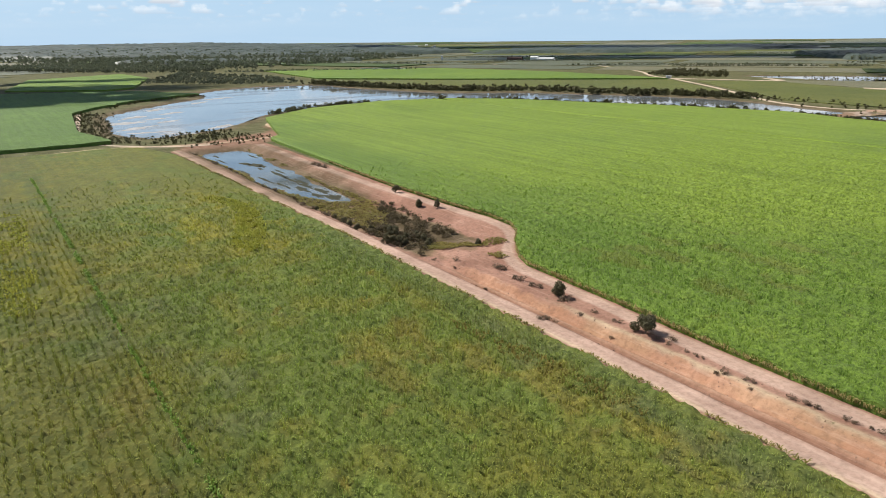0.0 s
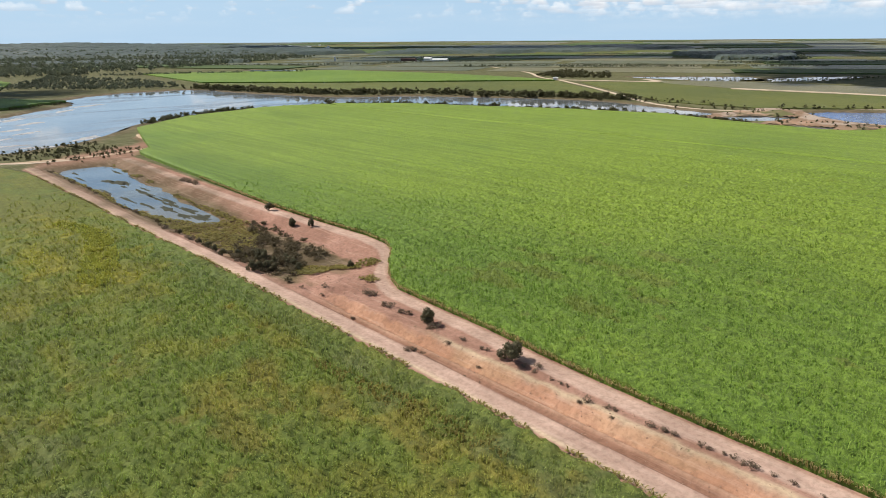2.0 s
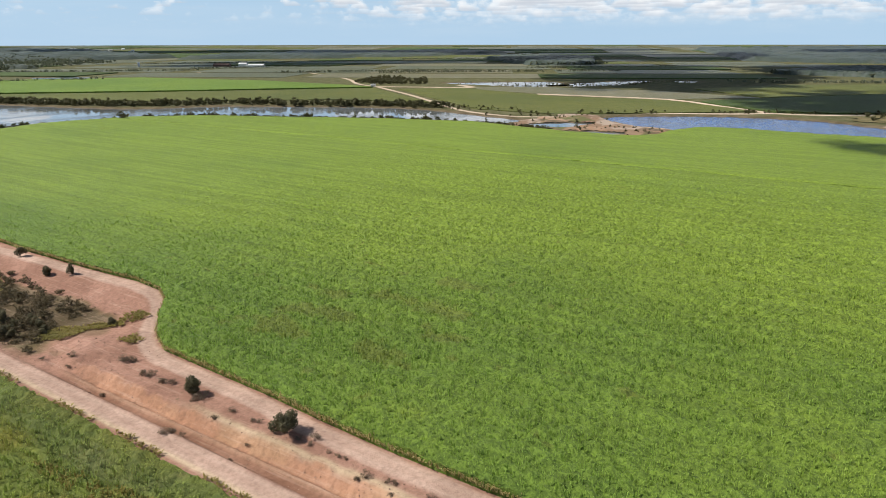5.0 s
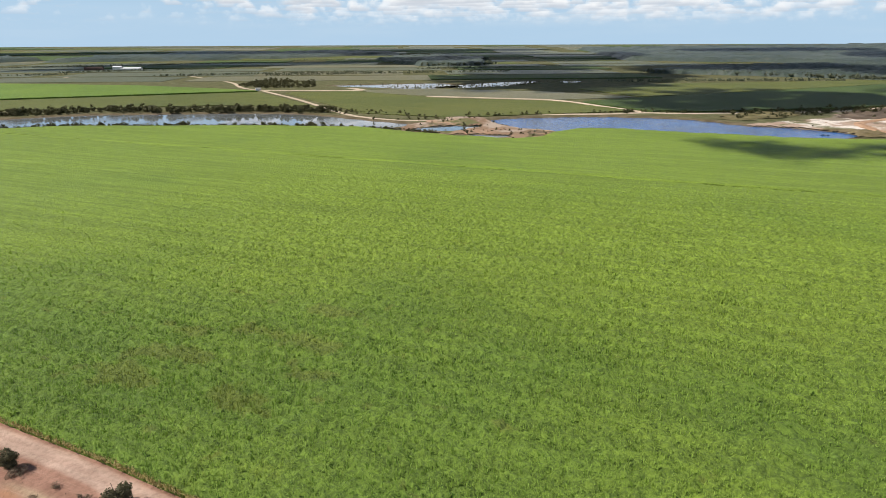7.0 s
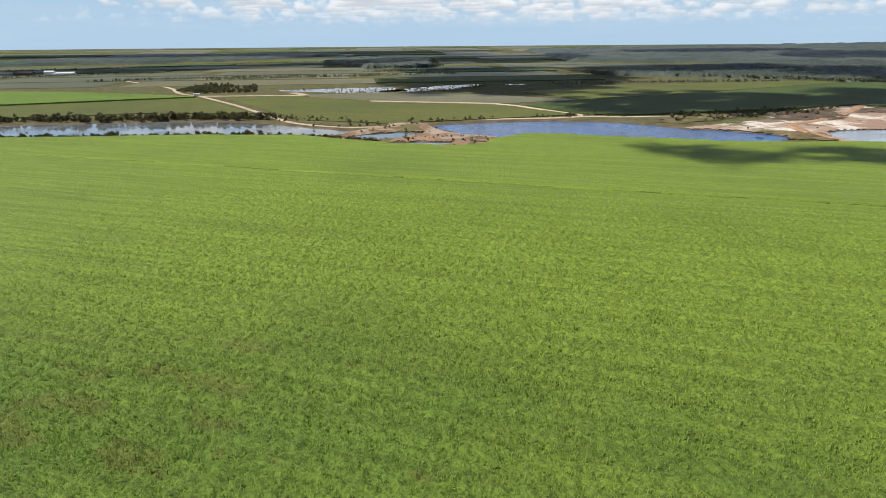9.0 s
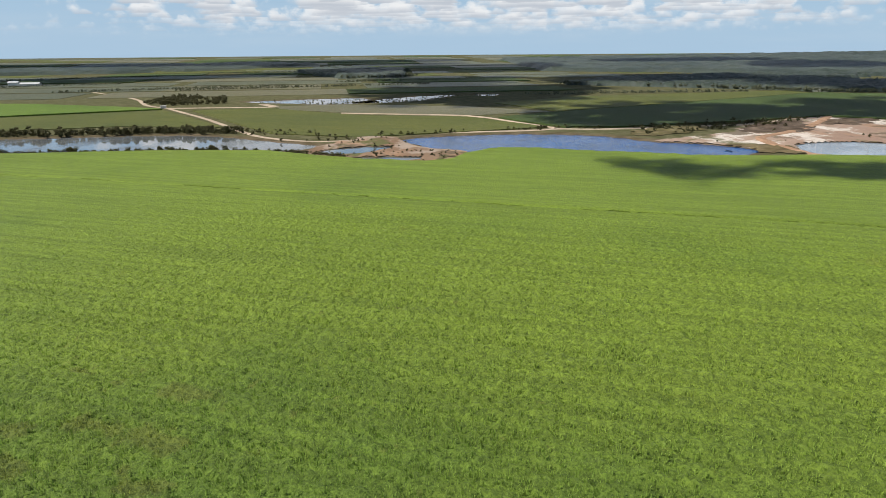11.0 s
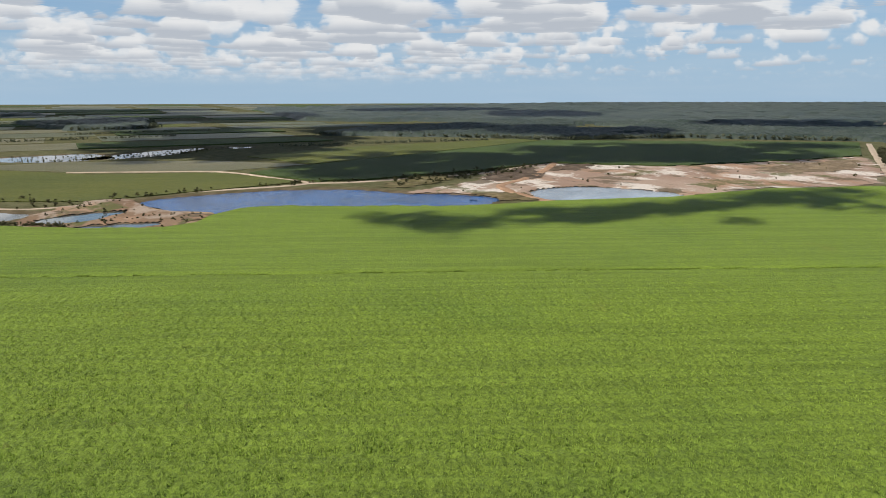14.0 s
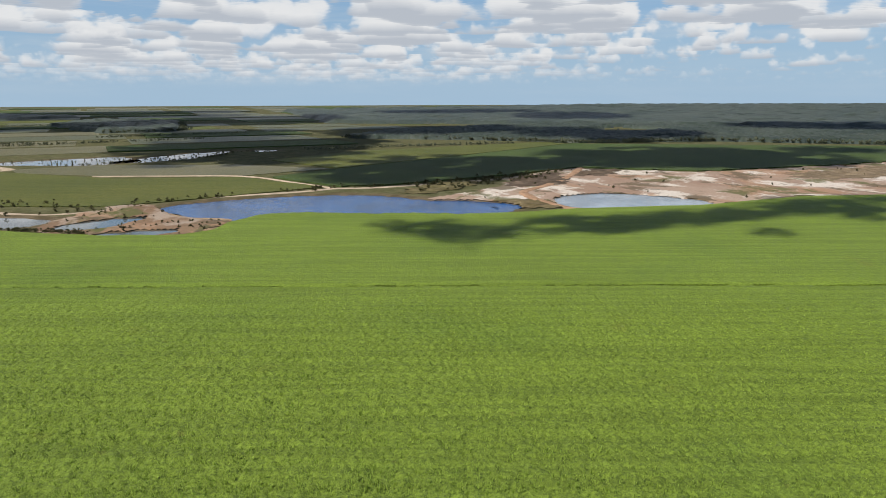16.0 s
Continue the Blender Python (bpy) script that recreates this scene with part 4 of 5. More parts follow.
leaves("yellow_patch", rounded(ring_uv((190, -66), (150, -67), (112, -68), (108, -74), (150, -77), (190, -75)), 3), far_side, 1.25, M_YELLOW, "yellowing patch of young cane", 5, 0.7, row=0.8, gap=0.8, seed=11, bare=0.48)
leaves("yellow_patch", rounded(ring_uv((62, -12), (40, -8), (26, -7), (24, -10), (44, -13)), 3), far_side, 1.0, M_RUSH, "brown grassy patch in the young cane", 5, 0.7, row=0.7, gap=0.7, seed=12, bare=0.42)
canopy("cane_field", NORTH_WEST, 2.2, 1.7, M_SHADED_CANE, "green field of sugar cane beyond the track", 0.3, ((200, 300), (-120, -30)), 1.6)


def crop(name, ring, tall, mat, label):
    """A distant field: a low block of standing crop following the land."""
    r = np.asarray(ring, float)
    lo, hi = r.min(0), r.max(0)
    s = max((hi - lo).max() / 90, 5)
    x, y = np.meshgrid(np.arange(lo[0] - s, hi[0] + 2 * s, s), np.arange(lo[1] - s, hi[1] + 2 * s, s), indexing="ij")
    z = height(x, y) + tall + (rough(x, y, s * 1.3, 50) - 0.5) * 0.3
    mid = inside((x[:-1, :-1] + x[1:, 1:]) / 2, (y[:-1, :-1] + y[1:, 1:]) / 2, r)
    verts, faces = compact(np.stack([x, y, z], -1).reshape(-1, 3), grid_faces(mid, *x.shape))
    verts, faces = skirted(verts, faces, tall + 0.5, r)
    return tagged(numbers(name, verts, faces, mat, None, True), label, "field", kind="stuff")


crop("far_cane_field", [(-440, 690), (-540, 900), (-492, 1059), (-396, 932), (-328, 730), (-338, 692)], 1.6, M_BRIGHT, "green cane field with a track round it")
crop("bright_field", [(266, 818), (11, 848), (-160, 884), (-300, 1150), (-100, 1190), (7, 1180), (166, 1010), (243, 872)], 1.5, M_BRIGHT, "bright green strip of cane beyond the lake")
crop("olive_field", [(250, 590), (184, 658), (13, 712), (-110, 796), (-160, 872), (11, 838), (264, 806)], 0.6, M_OLIVE, "olive green grass field beyond the lake")
crop("olive_field", [(286, 780), (362, 760), (394, 604), (464, 527), (455, 412), (377, 434), (302, 456), (262, 520), (272, 640)], 0.6, M_OLIVE, "olive green field beside the reservoir track")
crop("stubble_field", [(380, 774), (451, 752), (545, 628), (567, 514), (472, 536), (410, 620), (368, 731)], 0.3, M_TAN, "tan strip of stubble between green fields")
crop("green_field", [(476, 500), (561, 502), (883, 482), (1061, 474), (1253, 48), (976, 40), (863, 108), (738, 198), (711, 312), (618, 330), (490, 378), (462, 408)], 1.2, M_GREEN, "wide green field beyond the washed sand")
crop("pale_green_field", [(570, 510), (600, 640), (758, 650), (1085, 530), (1058, 480), (883, 488)], 0.8, M_OLIVE, "pale green field with bare patches")


def far_field(corner, a, b, tall, mat, label):
    """A far rectangular block of crop on the lie of the land."""
    s, t = np.meshgrid(np.linspace(0, 1, 13), np.linspace(0, 1, 9), indexing="ij")
    x, y = corner[0] + a[0] * s + b[0] * t, corner[1] + a[1] * s + b[1] * t
    z = height(x, y) + tall
    verts, faces = skirted(np.stack([x, y, z], -1).reshape(-1, 3), grid_faces(np.ones((12, 8), bool), 13, 9), tall + 0.6)
    return tagged(numbers("far_field", verts, faces, mat, None, True), label, "field", kind="stuff")


KEEP_CLEAR = [LAKE_BIG, LAKE_BLUE, LAKE_FAR, LAKE_REACH, LAKE_SLIT, LAKE_TINY, EAST, WEST, NORTH_WEST, SAND, [(-560, 660), (-560, 1080), (-380, 1080), (-150, 1200), (20, 1200), (260, 880), (390, 800), (560, 640), (1090, 560), (1270, 20), (400, -20), (240, 300), (0, 600), (-200, 700)],
              [(1000, 890), (1300, 1000), (1900, 1000), (4800, 1000), (4800, -3000), (300, -3000), (300, -10), (1290, 10), (1090, 480)]]
rng = random.Random(12)
fa, fb = np.array((0.88, -0.47)), np.array((0.47, 0.88))
kinds = ((M_DULL, 0.4, "grey-green pasture far off"), (M_TAN, 0.3, "pale tan stubble field far off"), (M_OLIVE, 0.5, "flat olive green field far off"), (M_GREEN, 1.5, "dull green cane field far off"),
         (M_DULL, 0.4, "grey-green pasture far off"), (M_GREEN, 1.5, "dull green cane field far off"), (M_DULL, 0.4, "grey-green pasture far off"))
for i in range(-9, 11):
    for j in range(0, 18):
        d = 130 + j * 9
        c0 = np.array((150.0, 850.0)) + fa * (i * 360 + rng.uniform(-60, 60)) + fb * (j * 135 + 4.5 * j * j - 350)
        a, b = fa * rng.uniform(250, 400), fb * d * rng.uniform(0.7, 1.05)
        mat, tall, label = kinds[rng.randrange(len(kinds))]
        corners = [c0, c0 + a, c0 + b, c0 + a + b, c0 + (a + b) / 2]
        px, py = np.array([q[0] for q in corners]), np.array([q[1] for q in corners])
        if any(inside(px, py, r).any() for r in KEEP_CLEAR) or np.hypot(px, py).max() > 4700 or py.min() < 350 or px.min() < -0.95 * py.max() - 200:
            continue
        far_field(c0, a, b, tall, mat, label)

# ---------- trees and scrub ----------
def crown_mesh(name, mat, leaves_count, leaf, shape, seed, open_crown=0.45):
    """Clumps of small leaves on a lumpy, open crown."""
    rng = np.random.RandomState(seed)
    lumps = rng.normal(0, 1, (9, 3)) * np.array(shape) * open_crown
    lumps[:, 2] *= 0.9
    pick = rng.randint(0, 9, leaves_count)
    d = rng.normal(0, 1, (leaves_count, 3))
    d /= np.linalg.norm(d, axis=1, keepdims=True)
    p = lumps[pick] + d * np.array(shape) * (0.28 + 0.22 * rng.rand(leaves_count, 1))
    p[:, 2] += shape[2]
    p[:, 2] = np.maximum(p[:, 2], 0.12)
    a = np.cross(d, rng.normal(0, 1, (leaves_count, 3)))
    a /= np.linalg.norm(a, axis=1, keepdims=True)
    b = np.cross(d + rng.normal(0, 0.5, d.shape), a)
    b /= np.linalg.norm(b, axis=1, keepdims=True)
    s = leaf * rng.uniform(0.6, 1.5, (leaves_count, 1))
    quad = np.stack([p - a * s, p - b * s * 0.6, p + a * s, p + b * s * 0.6], 1).reshape(-1, 3)
    f = np.arange(leaves_count * 4).reshape(-1, 4)
    # light from above painted in: leaf tint rises towards the crown's top
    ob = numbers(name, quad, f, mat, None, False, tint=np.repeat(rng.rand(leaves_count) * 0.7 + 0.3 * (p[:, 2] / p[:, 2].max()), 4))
    return ob


def limb(bm, a, b, ra, rb, sides=6):
    a, b = Vector(a), Vector(b)
    q = (b - a).to_track_quat("Z", "Y")
    rings = [[bm.verts.new(c + q @ Vector((math.cos(k * 2 * math.pi / sides) * r, math.sin(k * 2 * math.pi / sides) * r, 0))) for k in range(sides)] for c, r in ((a, ra), (b, rb))]
    for k in range(sides):
        bm.faces.new((rings[0][k], rings[0][(k + 1) % sides], rings[1][(k + 1) % sides], rings[1][k]))


def plant(name, mat, tall, wide, leaves_count, leaf, seed, stem=0.3, label="", category="tree", open_crown=0.45):
    """A tree or bush, its foot at the origin: tapered trunk, limbs, open crown."""
    rng = random.Random(seed)
    top = bpy.data.objects.new(name, None)
    scene.collection.objects.link(top)
    bm = bmesh.new()
    fork = tall * stem
    limb(bm, (0, 0, -0.3), (0.05, 0.02, fork), tall * 0.035, tall * 0.024)
    for k in range(5):
        a = k * 1.26 + rng.uniform(-0.4, 0.4)
        end = (math.cos(a) * wide * 0.32, math.sin(a) * wide * 0.32, tall * rng.uniform(0.6, 0.85))
        limb(bm, (0.05, 0.02, fork * 0.8), end, tall * 0.018, tall * 0.006, 5)
    part("trunk", bm, M_BARK, top)
    hz = (tall - fork) / 2
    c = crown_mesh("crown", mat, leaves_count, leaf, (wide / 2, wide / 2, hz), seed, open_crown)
    c.location = (0, 0, fork * 0.75 - 0.1)
    c.parent = top
    return tagged(top, label, category)


def planted(source, spots, group, lo=0.7, hi=1.3, seed=5, lift=0.0):
    rng = random.Random(seed)
    xs, ys = np.array([s[0] for s in spots], float), np.array([s[1] for s in spots], float)
    zs = height(xs, ys)
    for x, y, z in zip(xs, ys, zs):
        s = rng.uniform(lo, hi)
        m = pose(x, y, z + lift, 0, 0, rng.uniform(0, 360)) @ Matrix.Diagonal((s * rng.uniform(0.85, 1.2), s * rng.uniform(0.85, 1.2), s, 1))
        o = copy_thing(source[rng.randrange(len(source))], m)
        o.matrix_basis = m
        tagged(o, group=group)


def along(points, count, spread, seed):
    rng = np.random.RandomState(seed)
    line = rounded(points, 12, False)
    run = np.concatenate([[0], np.cumsum(np.linalg.norm(np.diff(line, axis=0), axis=1))])
    t = rng.rand(count) * run[-1]
    return [(np.interp(a, run, line[:, 0]) + rng.normal(0, spread), np.interp(a, run, line[:, 1]) + rng.normal(0, spread)) for a in t]


def within(ring, count, seed):
    rng = np.random.RandomState(seed)
    r = np.asarray(ring, float)
    out = []
    while len(out) < count:
        x, y = rng.uniform(r.min(0), r.max(0))
        if inside(np.array([x]), np.array([y]), r)[0]:
            out.append((x, y))
    return out


def dry(spots):
    """Only the spots that no water covers."""
    x, y = np.array([s[0] for s in spots]), np.array([s[1] for s in spots])
    ok = height(x, y) > -0.55
    return [s for s, k in zip(spots, ok) if k]


def thicket(name, source, spots, lo, hi, label, category="scrub", seed=5):
    """Many far plants as one mass of leaf clumps."""
    rng = np.random.RandomState(seed)
    x, y = np.array([s[0] for s in spots], float), np.array([s[1] for s in spots], float)
    z = height(x, y)
    all_verts, all_faces, tints, count = [], [], [], 0
    stock = []
    for s in source:
        crown = next(c for c in s.children if c.name.startswith("crown"))
        me = crown.data
        co = np.empty(len(me.vertices) * 3, np.float32)
        me.vertices.foreach_get("co", co)
        tint = np.empty(len(me.vertices), np.float32)
        me.attributes["tint"].data.foreach_get("value", tint)
        stock.append((co.reshape(-1, 3) + np.array(crown.location), tint))
    for k in range(len(x)):
        co, tint = stock[rng.randint(len(stock))]
        a, s = rng.uniform(0, 6.28), rng.uniform(lo, hi)
        turn = np.array(((math.cos(a), math.sin(a), 0), (-math.sin(a), math.cos(a), 0), (0, 0, 1.0)))
        all_verts.append(co @ turn * s * np.array((rng.uniform(0.85, 1.2), rng.uniform(0.85, 1.2), 1)) + (x[k], y[k], z[k]))
        tints.append(tint * 0.7 + 0.3 * rng.rand())
        all_faces.append(np.arange(len(co)).reshape(-1, 4) + count)
        count += len(co)
    mat = next(c for c in source[0].children if c.name.startswith("crown")).data.materials[0]
    return tagged(numbers(name, np.vstack(all_verts), np.vstack(all_faces), mat, None, False, tint=np.concatenate(tints)), label, category, kind="stuff")


BUSH_LABEL = "round dark green bush on bare sandy soil"
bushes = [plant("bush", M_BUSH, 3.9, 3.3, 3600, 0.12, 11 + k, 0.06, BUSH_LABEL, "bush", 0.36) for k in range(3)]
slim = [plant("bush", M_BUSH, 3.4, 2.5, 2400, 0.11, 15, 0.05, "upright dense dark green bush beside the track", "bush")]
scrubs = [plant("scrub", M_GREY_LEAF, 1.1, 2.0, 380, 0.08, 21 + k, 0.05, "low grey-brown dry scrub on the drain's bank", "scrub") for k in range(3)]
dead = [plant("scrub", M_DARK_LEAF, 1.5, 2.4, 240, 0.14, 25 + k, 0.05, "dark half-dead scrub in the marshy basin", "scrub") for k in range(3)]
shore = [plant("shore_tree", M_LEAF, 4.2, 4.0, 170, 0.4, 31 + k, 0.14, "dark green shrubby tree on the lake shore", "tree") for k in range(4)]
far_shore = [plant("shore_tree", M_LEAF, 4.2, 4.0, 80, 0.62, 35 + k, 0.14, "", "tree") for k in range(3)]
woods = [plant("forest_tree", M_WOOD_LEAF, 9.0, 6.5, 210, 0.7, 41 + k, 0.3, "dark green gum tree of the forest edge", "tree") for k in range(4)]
# far trees carry the haze-tinted leaf colour
tiny_woods = [plant("forest_tree", M_HAZE_LEAF, 9.0, 6.5, 20, 1.7, 51 + k, 0.2, "", "tree") for k in range(3)]
far_woods = [plant("forest_tree", M_HAZE_LEAF, 9.0, 6.5, 56, 1.3, 45 + k, 0.3, "", "tree") for k in range(3)]

planted(bushes, ring_uv((59.3, 10.4)), "bushes along the drain", 0.8, 0.8)
planted(bushes[1:2], ring_uv((39.2, 10.4)), "bushes along the drain", 1.0, 1.0)
planted(slim, ring_uv((109.5, 3.4), (130.7, 32.4)), "bushes along the drain", 0.75, 0.9)
planted(bushes, ring_uv((136.6, 29.6), (155, 33)), "bushes along the drain", 0.55, 0.75)
planted(scrubs, ring_uv((217, 33.0), (214.5, 33.2), (212, 33.4), (209.5, 33.6), (207, 33.8)), "scrub along the drain", 1.3, 1.6)
planted(bushes, ring_uv((96.9, 20.8), (126.7, 4.4), (131, 4.6), (134.4, 4.4), (140.2, 4.8), (151.4, 4.3), (42.5, 16.4)), "bushes along the drain", 0.35, 0.6)
planted(scrubs, ring_uv((78.4, 11.6), (77.2, 11.9), (70.8, 10.2), (69.8, 10.5), (65.9, 10.3), (64.5, 10.6), (56.8, 10.1), (57.6, 9.8)), "scrub along the drain", 0.85, 1.15)
planted(scrubs, ring_uv((50.0, 10.2), (50.9, 7.5), (45.2, 9.9), (44.4, 10.1), (42.5, 6.3), (42.4, 2.9), (36.6, 9.9), (34.5, 10), (34.8, 11.6), (31, 9.8), (29.3, 9.8), (28.4, 9.9), (24.4, 7.4), (23.7, 8.3), (19.2, 7.4), (20.9, 8.9), (20.0, 9.2)), "scrub along the drain", 0.4, 0.75)
planted(scrubs, ring_uv((54.7, 1.9), (54.0, 2.3), (53.3, 2.7), (52.4, 2.9)), "scrub along the drain", 0.55, 0.8)
planted(scrubs, ring_uv((14.5, 9.2), (12.7, 9.2), (11.2, 9.5), (8.0, 9.6), (6.7, 9.7), (5.1, 9.9), (4.0, 9.9), (2.8, 9.9), (1.6, 10), (-0.8, 10), (-3, 10.1), (-6, 10), (72.5, 3.8), (88, 8), (86, 6), (92, 5)), "scrub along the drain", 0.4, 0.8)
planted(scrubs, dry(along(ring_uv((118, 4.0), (150, 4.2), (215, 5), (280, 5)), 50, 0.5, 4)), "scrub along the drain", 0.5, 1.1)
planted(dead, dry(along(ring_uv((120, 4.6), (150, 4.8), (215, 5.4), (278, 5.4)), 60, 0.6, 44)), "marsh scrub", 0.35, 0.75)
planted(dead, within(ring_uv((97, 6), (104, 5), (128, 6), (131, 12), (116, 20), (108, 17), (104, 10)), 70, 6), "marsh scrub", 0.6, 1.2)
planted(dead, within(ring_uv((108, 20), (116, 19), (132, 15), (150, 24), (152, 27), (124, 26), (110, 24)), 85, 7), "marsh scrub", 0.5, 1.0)
planted(bushes, within(ring_uv((99, 6), (110, 5), (126, 7), (120, 16), (106, 14)), 16, 8), "marsh scrub", 0.45, 0.7)
planted(shore, dry(along([(-112, 450), (-96, 492), (-52, 546), (0, 570), (52, 563), (94, 534), (160, 490), (218, 446)], 300, 2.6, 8)), "shore trees", 0.55, 0.95)
planted(shore[:1], [(-2.0, 567.0)], "shore trees", 1.5, 1.5)
planted(shore, dry(within([(-236, 470), (-190, 365), (-140, 335), (-110, 340), (-125, 372), (-150, 372), (-185, 430), (-205, 470)], 80, 9)), "lake end trees", 0.3, 0.6)
planted(woods, along([(1060, 22), (860, 14), (694, 5), (560, -2), (420, -7), (300, -10)], 210, 3, 16), "forest edge", 0.6, 1.0)
planted(woods, within([(330, -12), (860, 8), (1100, 18), (1100, -40), (340, -60)], 70, 17), "forest edge", 0.5, 1.0)
shore, woods, near_sources = far_shore, far_woods, bushes + slim + scrubs + dead + shore + woods
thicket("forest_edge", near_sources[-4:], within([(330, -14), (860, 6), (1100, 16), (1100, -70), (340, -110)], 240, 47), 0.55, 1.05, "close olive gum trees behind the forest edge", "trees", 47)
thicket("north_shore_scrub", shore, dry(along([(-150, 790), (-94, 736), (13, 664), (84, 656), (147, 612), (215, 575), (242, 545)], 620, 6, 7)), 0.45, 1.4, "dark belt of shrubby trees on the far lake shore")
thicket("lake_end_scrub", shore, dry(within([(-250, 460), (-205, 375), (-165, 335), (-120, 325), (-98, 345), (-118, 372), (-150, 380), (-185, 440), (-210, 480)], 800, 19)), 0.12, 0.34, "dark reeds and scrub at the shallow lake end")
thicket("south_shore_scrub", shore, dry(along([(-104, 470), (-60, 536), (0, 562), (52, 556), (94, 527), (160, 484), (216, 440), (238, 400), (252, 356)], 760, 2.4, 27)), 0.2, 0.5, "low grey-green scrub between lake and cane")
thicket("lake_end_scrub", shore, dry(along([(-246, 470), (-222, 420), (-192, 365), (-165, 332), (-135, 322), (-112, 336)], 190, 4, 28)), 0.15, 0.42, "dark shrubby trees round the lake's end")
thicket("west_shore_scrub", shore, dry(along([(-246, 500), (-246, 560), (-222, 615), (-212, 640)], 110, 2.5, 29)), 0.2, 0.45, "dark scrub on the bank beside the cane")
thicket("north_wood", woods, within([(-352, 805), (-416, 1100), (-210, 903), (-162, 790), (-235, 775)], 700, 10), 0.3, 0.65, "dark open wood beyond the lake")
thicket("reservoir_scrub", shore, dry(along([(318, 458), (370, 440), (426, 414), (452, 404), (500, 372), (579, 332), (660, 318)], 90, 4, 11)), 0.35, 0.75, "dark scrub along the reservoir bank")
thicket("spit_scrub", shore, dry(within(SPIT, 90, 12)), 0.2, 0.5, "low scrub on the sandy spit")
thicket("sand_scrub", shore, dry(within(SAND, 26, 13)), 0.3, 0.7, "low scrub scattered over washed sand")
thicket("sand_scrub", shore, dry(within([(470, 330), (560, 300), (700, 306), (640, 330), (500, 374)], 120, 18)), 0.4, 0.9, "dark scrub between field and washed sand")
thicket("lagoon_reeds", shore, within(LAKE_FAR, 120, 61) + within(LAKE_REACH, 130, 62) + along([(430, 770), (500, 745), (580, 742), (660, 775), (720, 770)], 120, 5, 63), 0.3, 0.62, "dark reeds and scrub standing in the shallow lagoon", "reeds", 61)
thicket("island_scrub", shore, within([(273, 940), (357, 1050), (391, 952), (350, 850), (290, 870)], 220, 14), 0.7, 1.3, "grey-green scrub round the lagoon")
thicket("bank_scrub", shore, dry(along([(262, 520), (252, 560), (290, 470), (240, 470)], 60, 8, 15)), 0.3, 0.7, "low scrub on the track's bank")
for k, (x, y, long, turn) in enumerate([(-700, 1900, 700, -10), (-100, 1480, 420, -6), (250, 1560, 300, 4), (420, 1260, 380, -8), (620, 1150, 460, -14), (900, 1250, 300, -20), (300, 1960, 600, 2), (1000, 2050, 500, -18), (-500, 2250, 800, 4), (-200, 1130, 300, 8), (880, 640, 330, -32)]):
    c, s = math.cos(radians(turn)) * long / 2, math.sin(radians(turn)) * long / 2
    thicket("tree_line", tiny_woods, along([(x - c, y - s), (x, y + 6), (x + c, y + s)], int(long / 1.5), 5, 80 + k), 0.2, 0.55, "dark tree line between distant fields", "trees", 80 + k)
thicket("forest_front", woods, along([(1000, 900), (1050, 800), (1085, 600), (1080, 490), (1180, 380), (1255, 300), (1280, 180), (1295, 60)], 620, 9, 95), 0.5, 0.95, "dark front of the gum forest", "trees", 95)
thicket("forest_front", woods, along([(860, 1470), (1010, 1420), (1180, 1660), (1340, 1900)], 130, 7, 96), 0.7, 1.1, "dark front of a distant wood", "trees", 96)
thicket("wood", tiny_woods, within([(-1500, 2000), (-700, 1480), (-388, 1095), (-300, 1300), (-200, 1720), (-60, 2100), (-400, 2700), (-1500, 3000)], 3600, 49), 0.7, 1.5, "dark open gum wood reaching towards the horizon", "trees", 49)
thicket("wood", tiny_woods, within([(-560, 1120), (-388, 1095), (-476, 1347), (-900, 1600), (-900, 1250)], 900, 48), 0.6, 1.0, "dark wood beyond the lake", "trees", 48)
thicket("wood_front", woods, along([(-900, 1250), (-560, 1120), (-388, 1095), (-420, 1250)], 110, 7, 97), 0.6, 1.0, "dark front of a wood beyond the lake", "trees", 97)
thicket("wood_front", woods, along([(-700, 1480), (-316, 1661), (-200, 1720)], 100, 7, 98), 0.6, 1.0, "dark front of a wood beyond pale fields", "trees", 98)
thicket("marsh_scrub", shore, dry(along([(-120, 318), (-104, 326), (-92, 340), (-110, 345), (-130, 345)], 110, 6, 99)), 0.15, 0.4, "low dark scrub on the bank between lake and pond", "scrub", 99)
for source in near_sources + shore + woods + tiny_woods:
    for child in list(source.children):
        bpy.data.objects.remove(child)
    bpy.data.objects.remove(source)


def forest(name, ring, tall, s, label, seed):
    """A distant wood seen from above: a close bumpy roof of crowns that sinks to the ground at its rim."""
    r = np.asarray(ring, float)
    lo, hi = r.min(0), r.max(0)
    x, y = np.meshgrid(np.arange(lo[0] - s, hi[0] + 2 * s, s), np.arange(lo[1] - s, hi[1] + 2 * s, s), indexing="ij")
    rng = np.random.RandomState(seed)
    x, y = x + rng.uniform(-0.4, 0.4, x.shape) * s, y + rng.uniform(-0.4, 0.4, x.shape) * s
    hold = inside(x, y, r) & (rough(x, y, 120, seed) * 0.8 + rough(x, y, 35, seed + 1) * 0.2 > 0.22) & (np.hypot(x - 35, y - 20) < 4850)
    z = height(x, y) + np.where(hold, tall * (0.5 + 0.6 * rng.rand(*x.shape)) * (0.92 + 0.16 * rough(x, y, 90, 60)), -0.6)
    mid = hold[:-1, :-1] | hold[1:, :-1] | hold[:-1, 1:] | hold[1:, 1:]
    verts, faces = compact(np.stack([x, y, z], -1).reshape(-1, 3), grid_faces(mid, *x.shape))
    return tagged(numbers(name, verts, faces, M_HAZED_FOREST, None, True), label, "forest", kind="stuff")


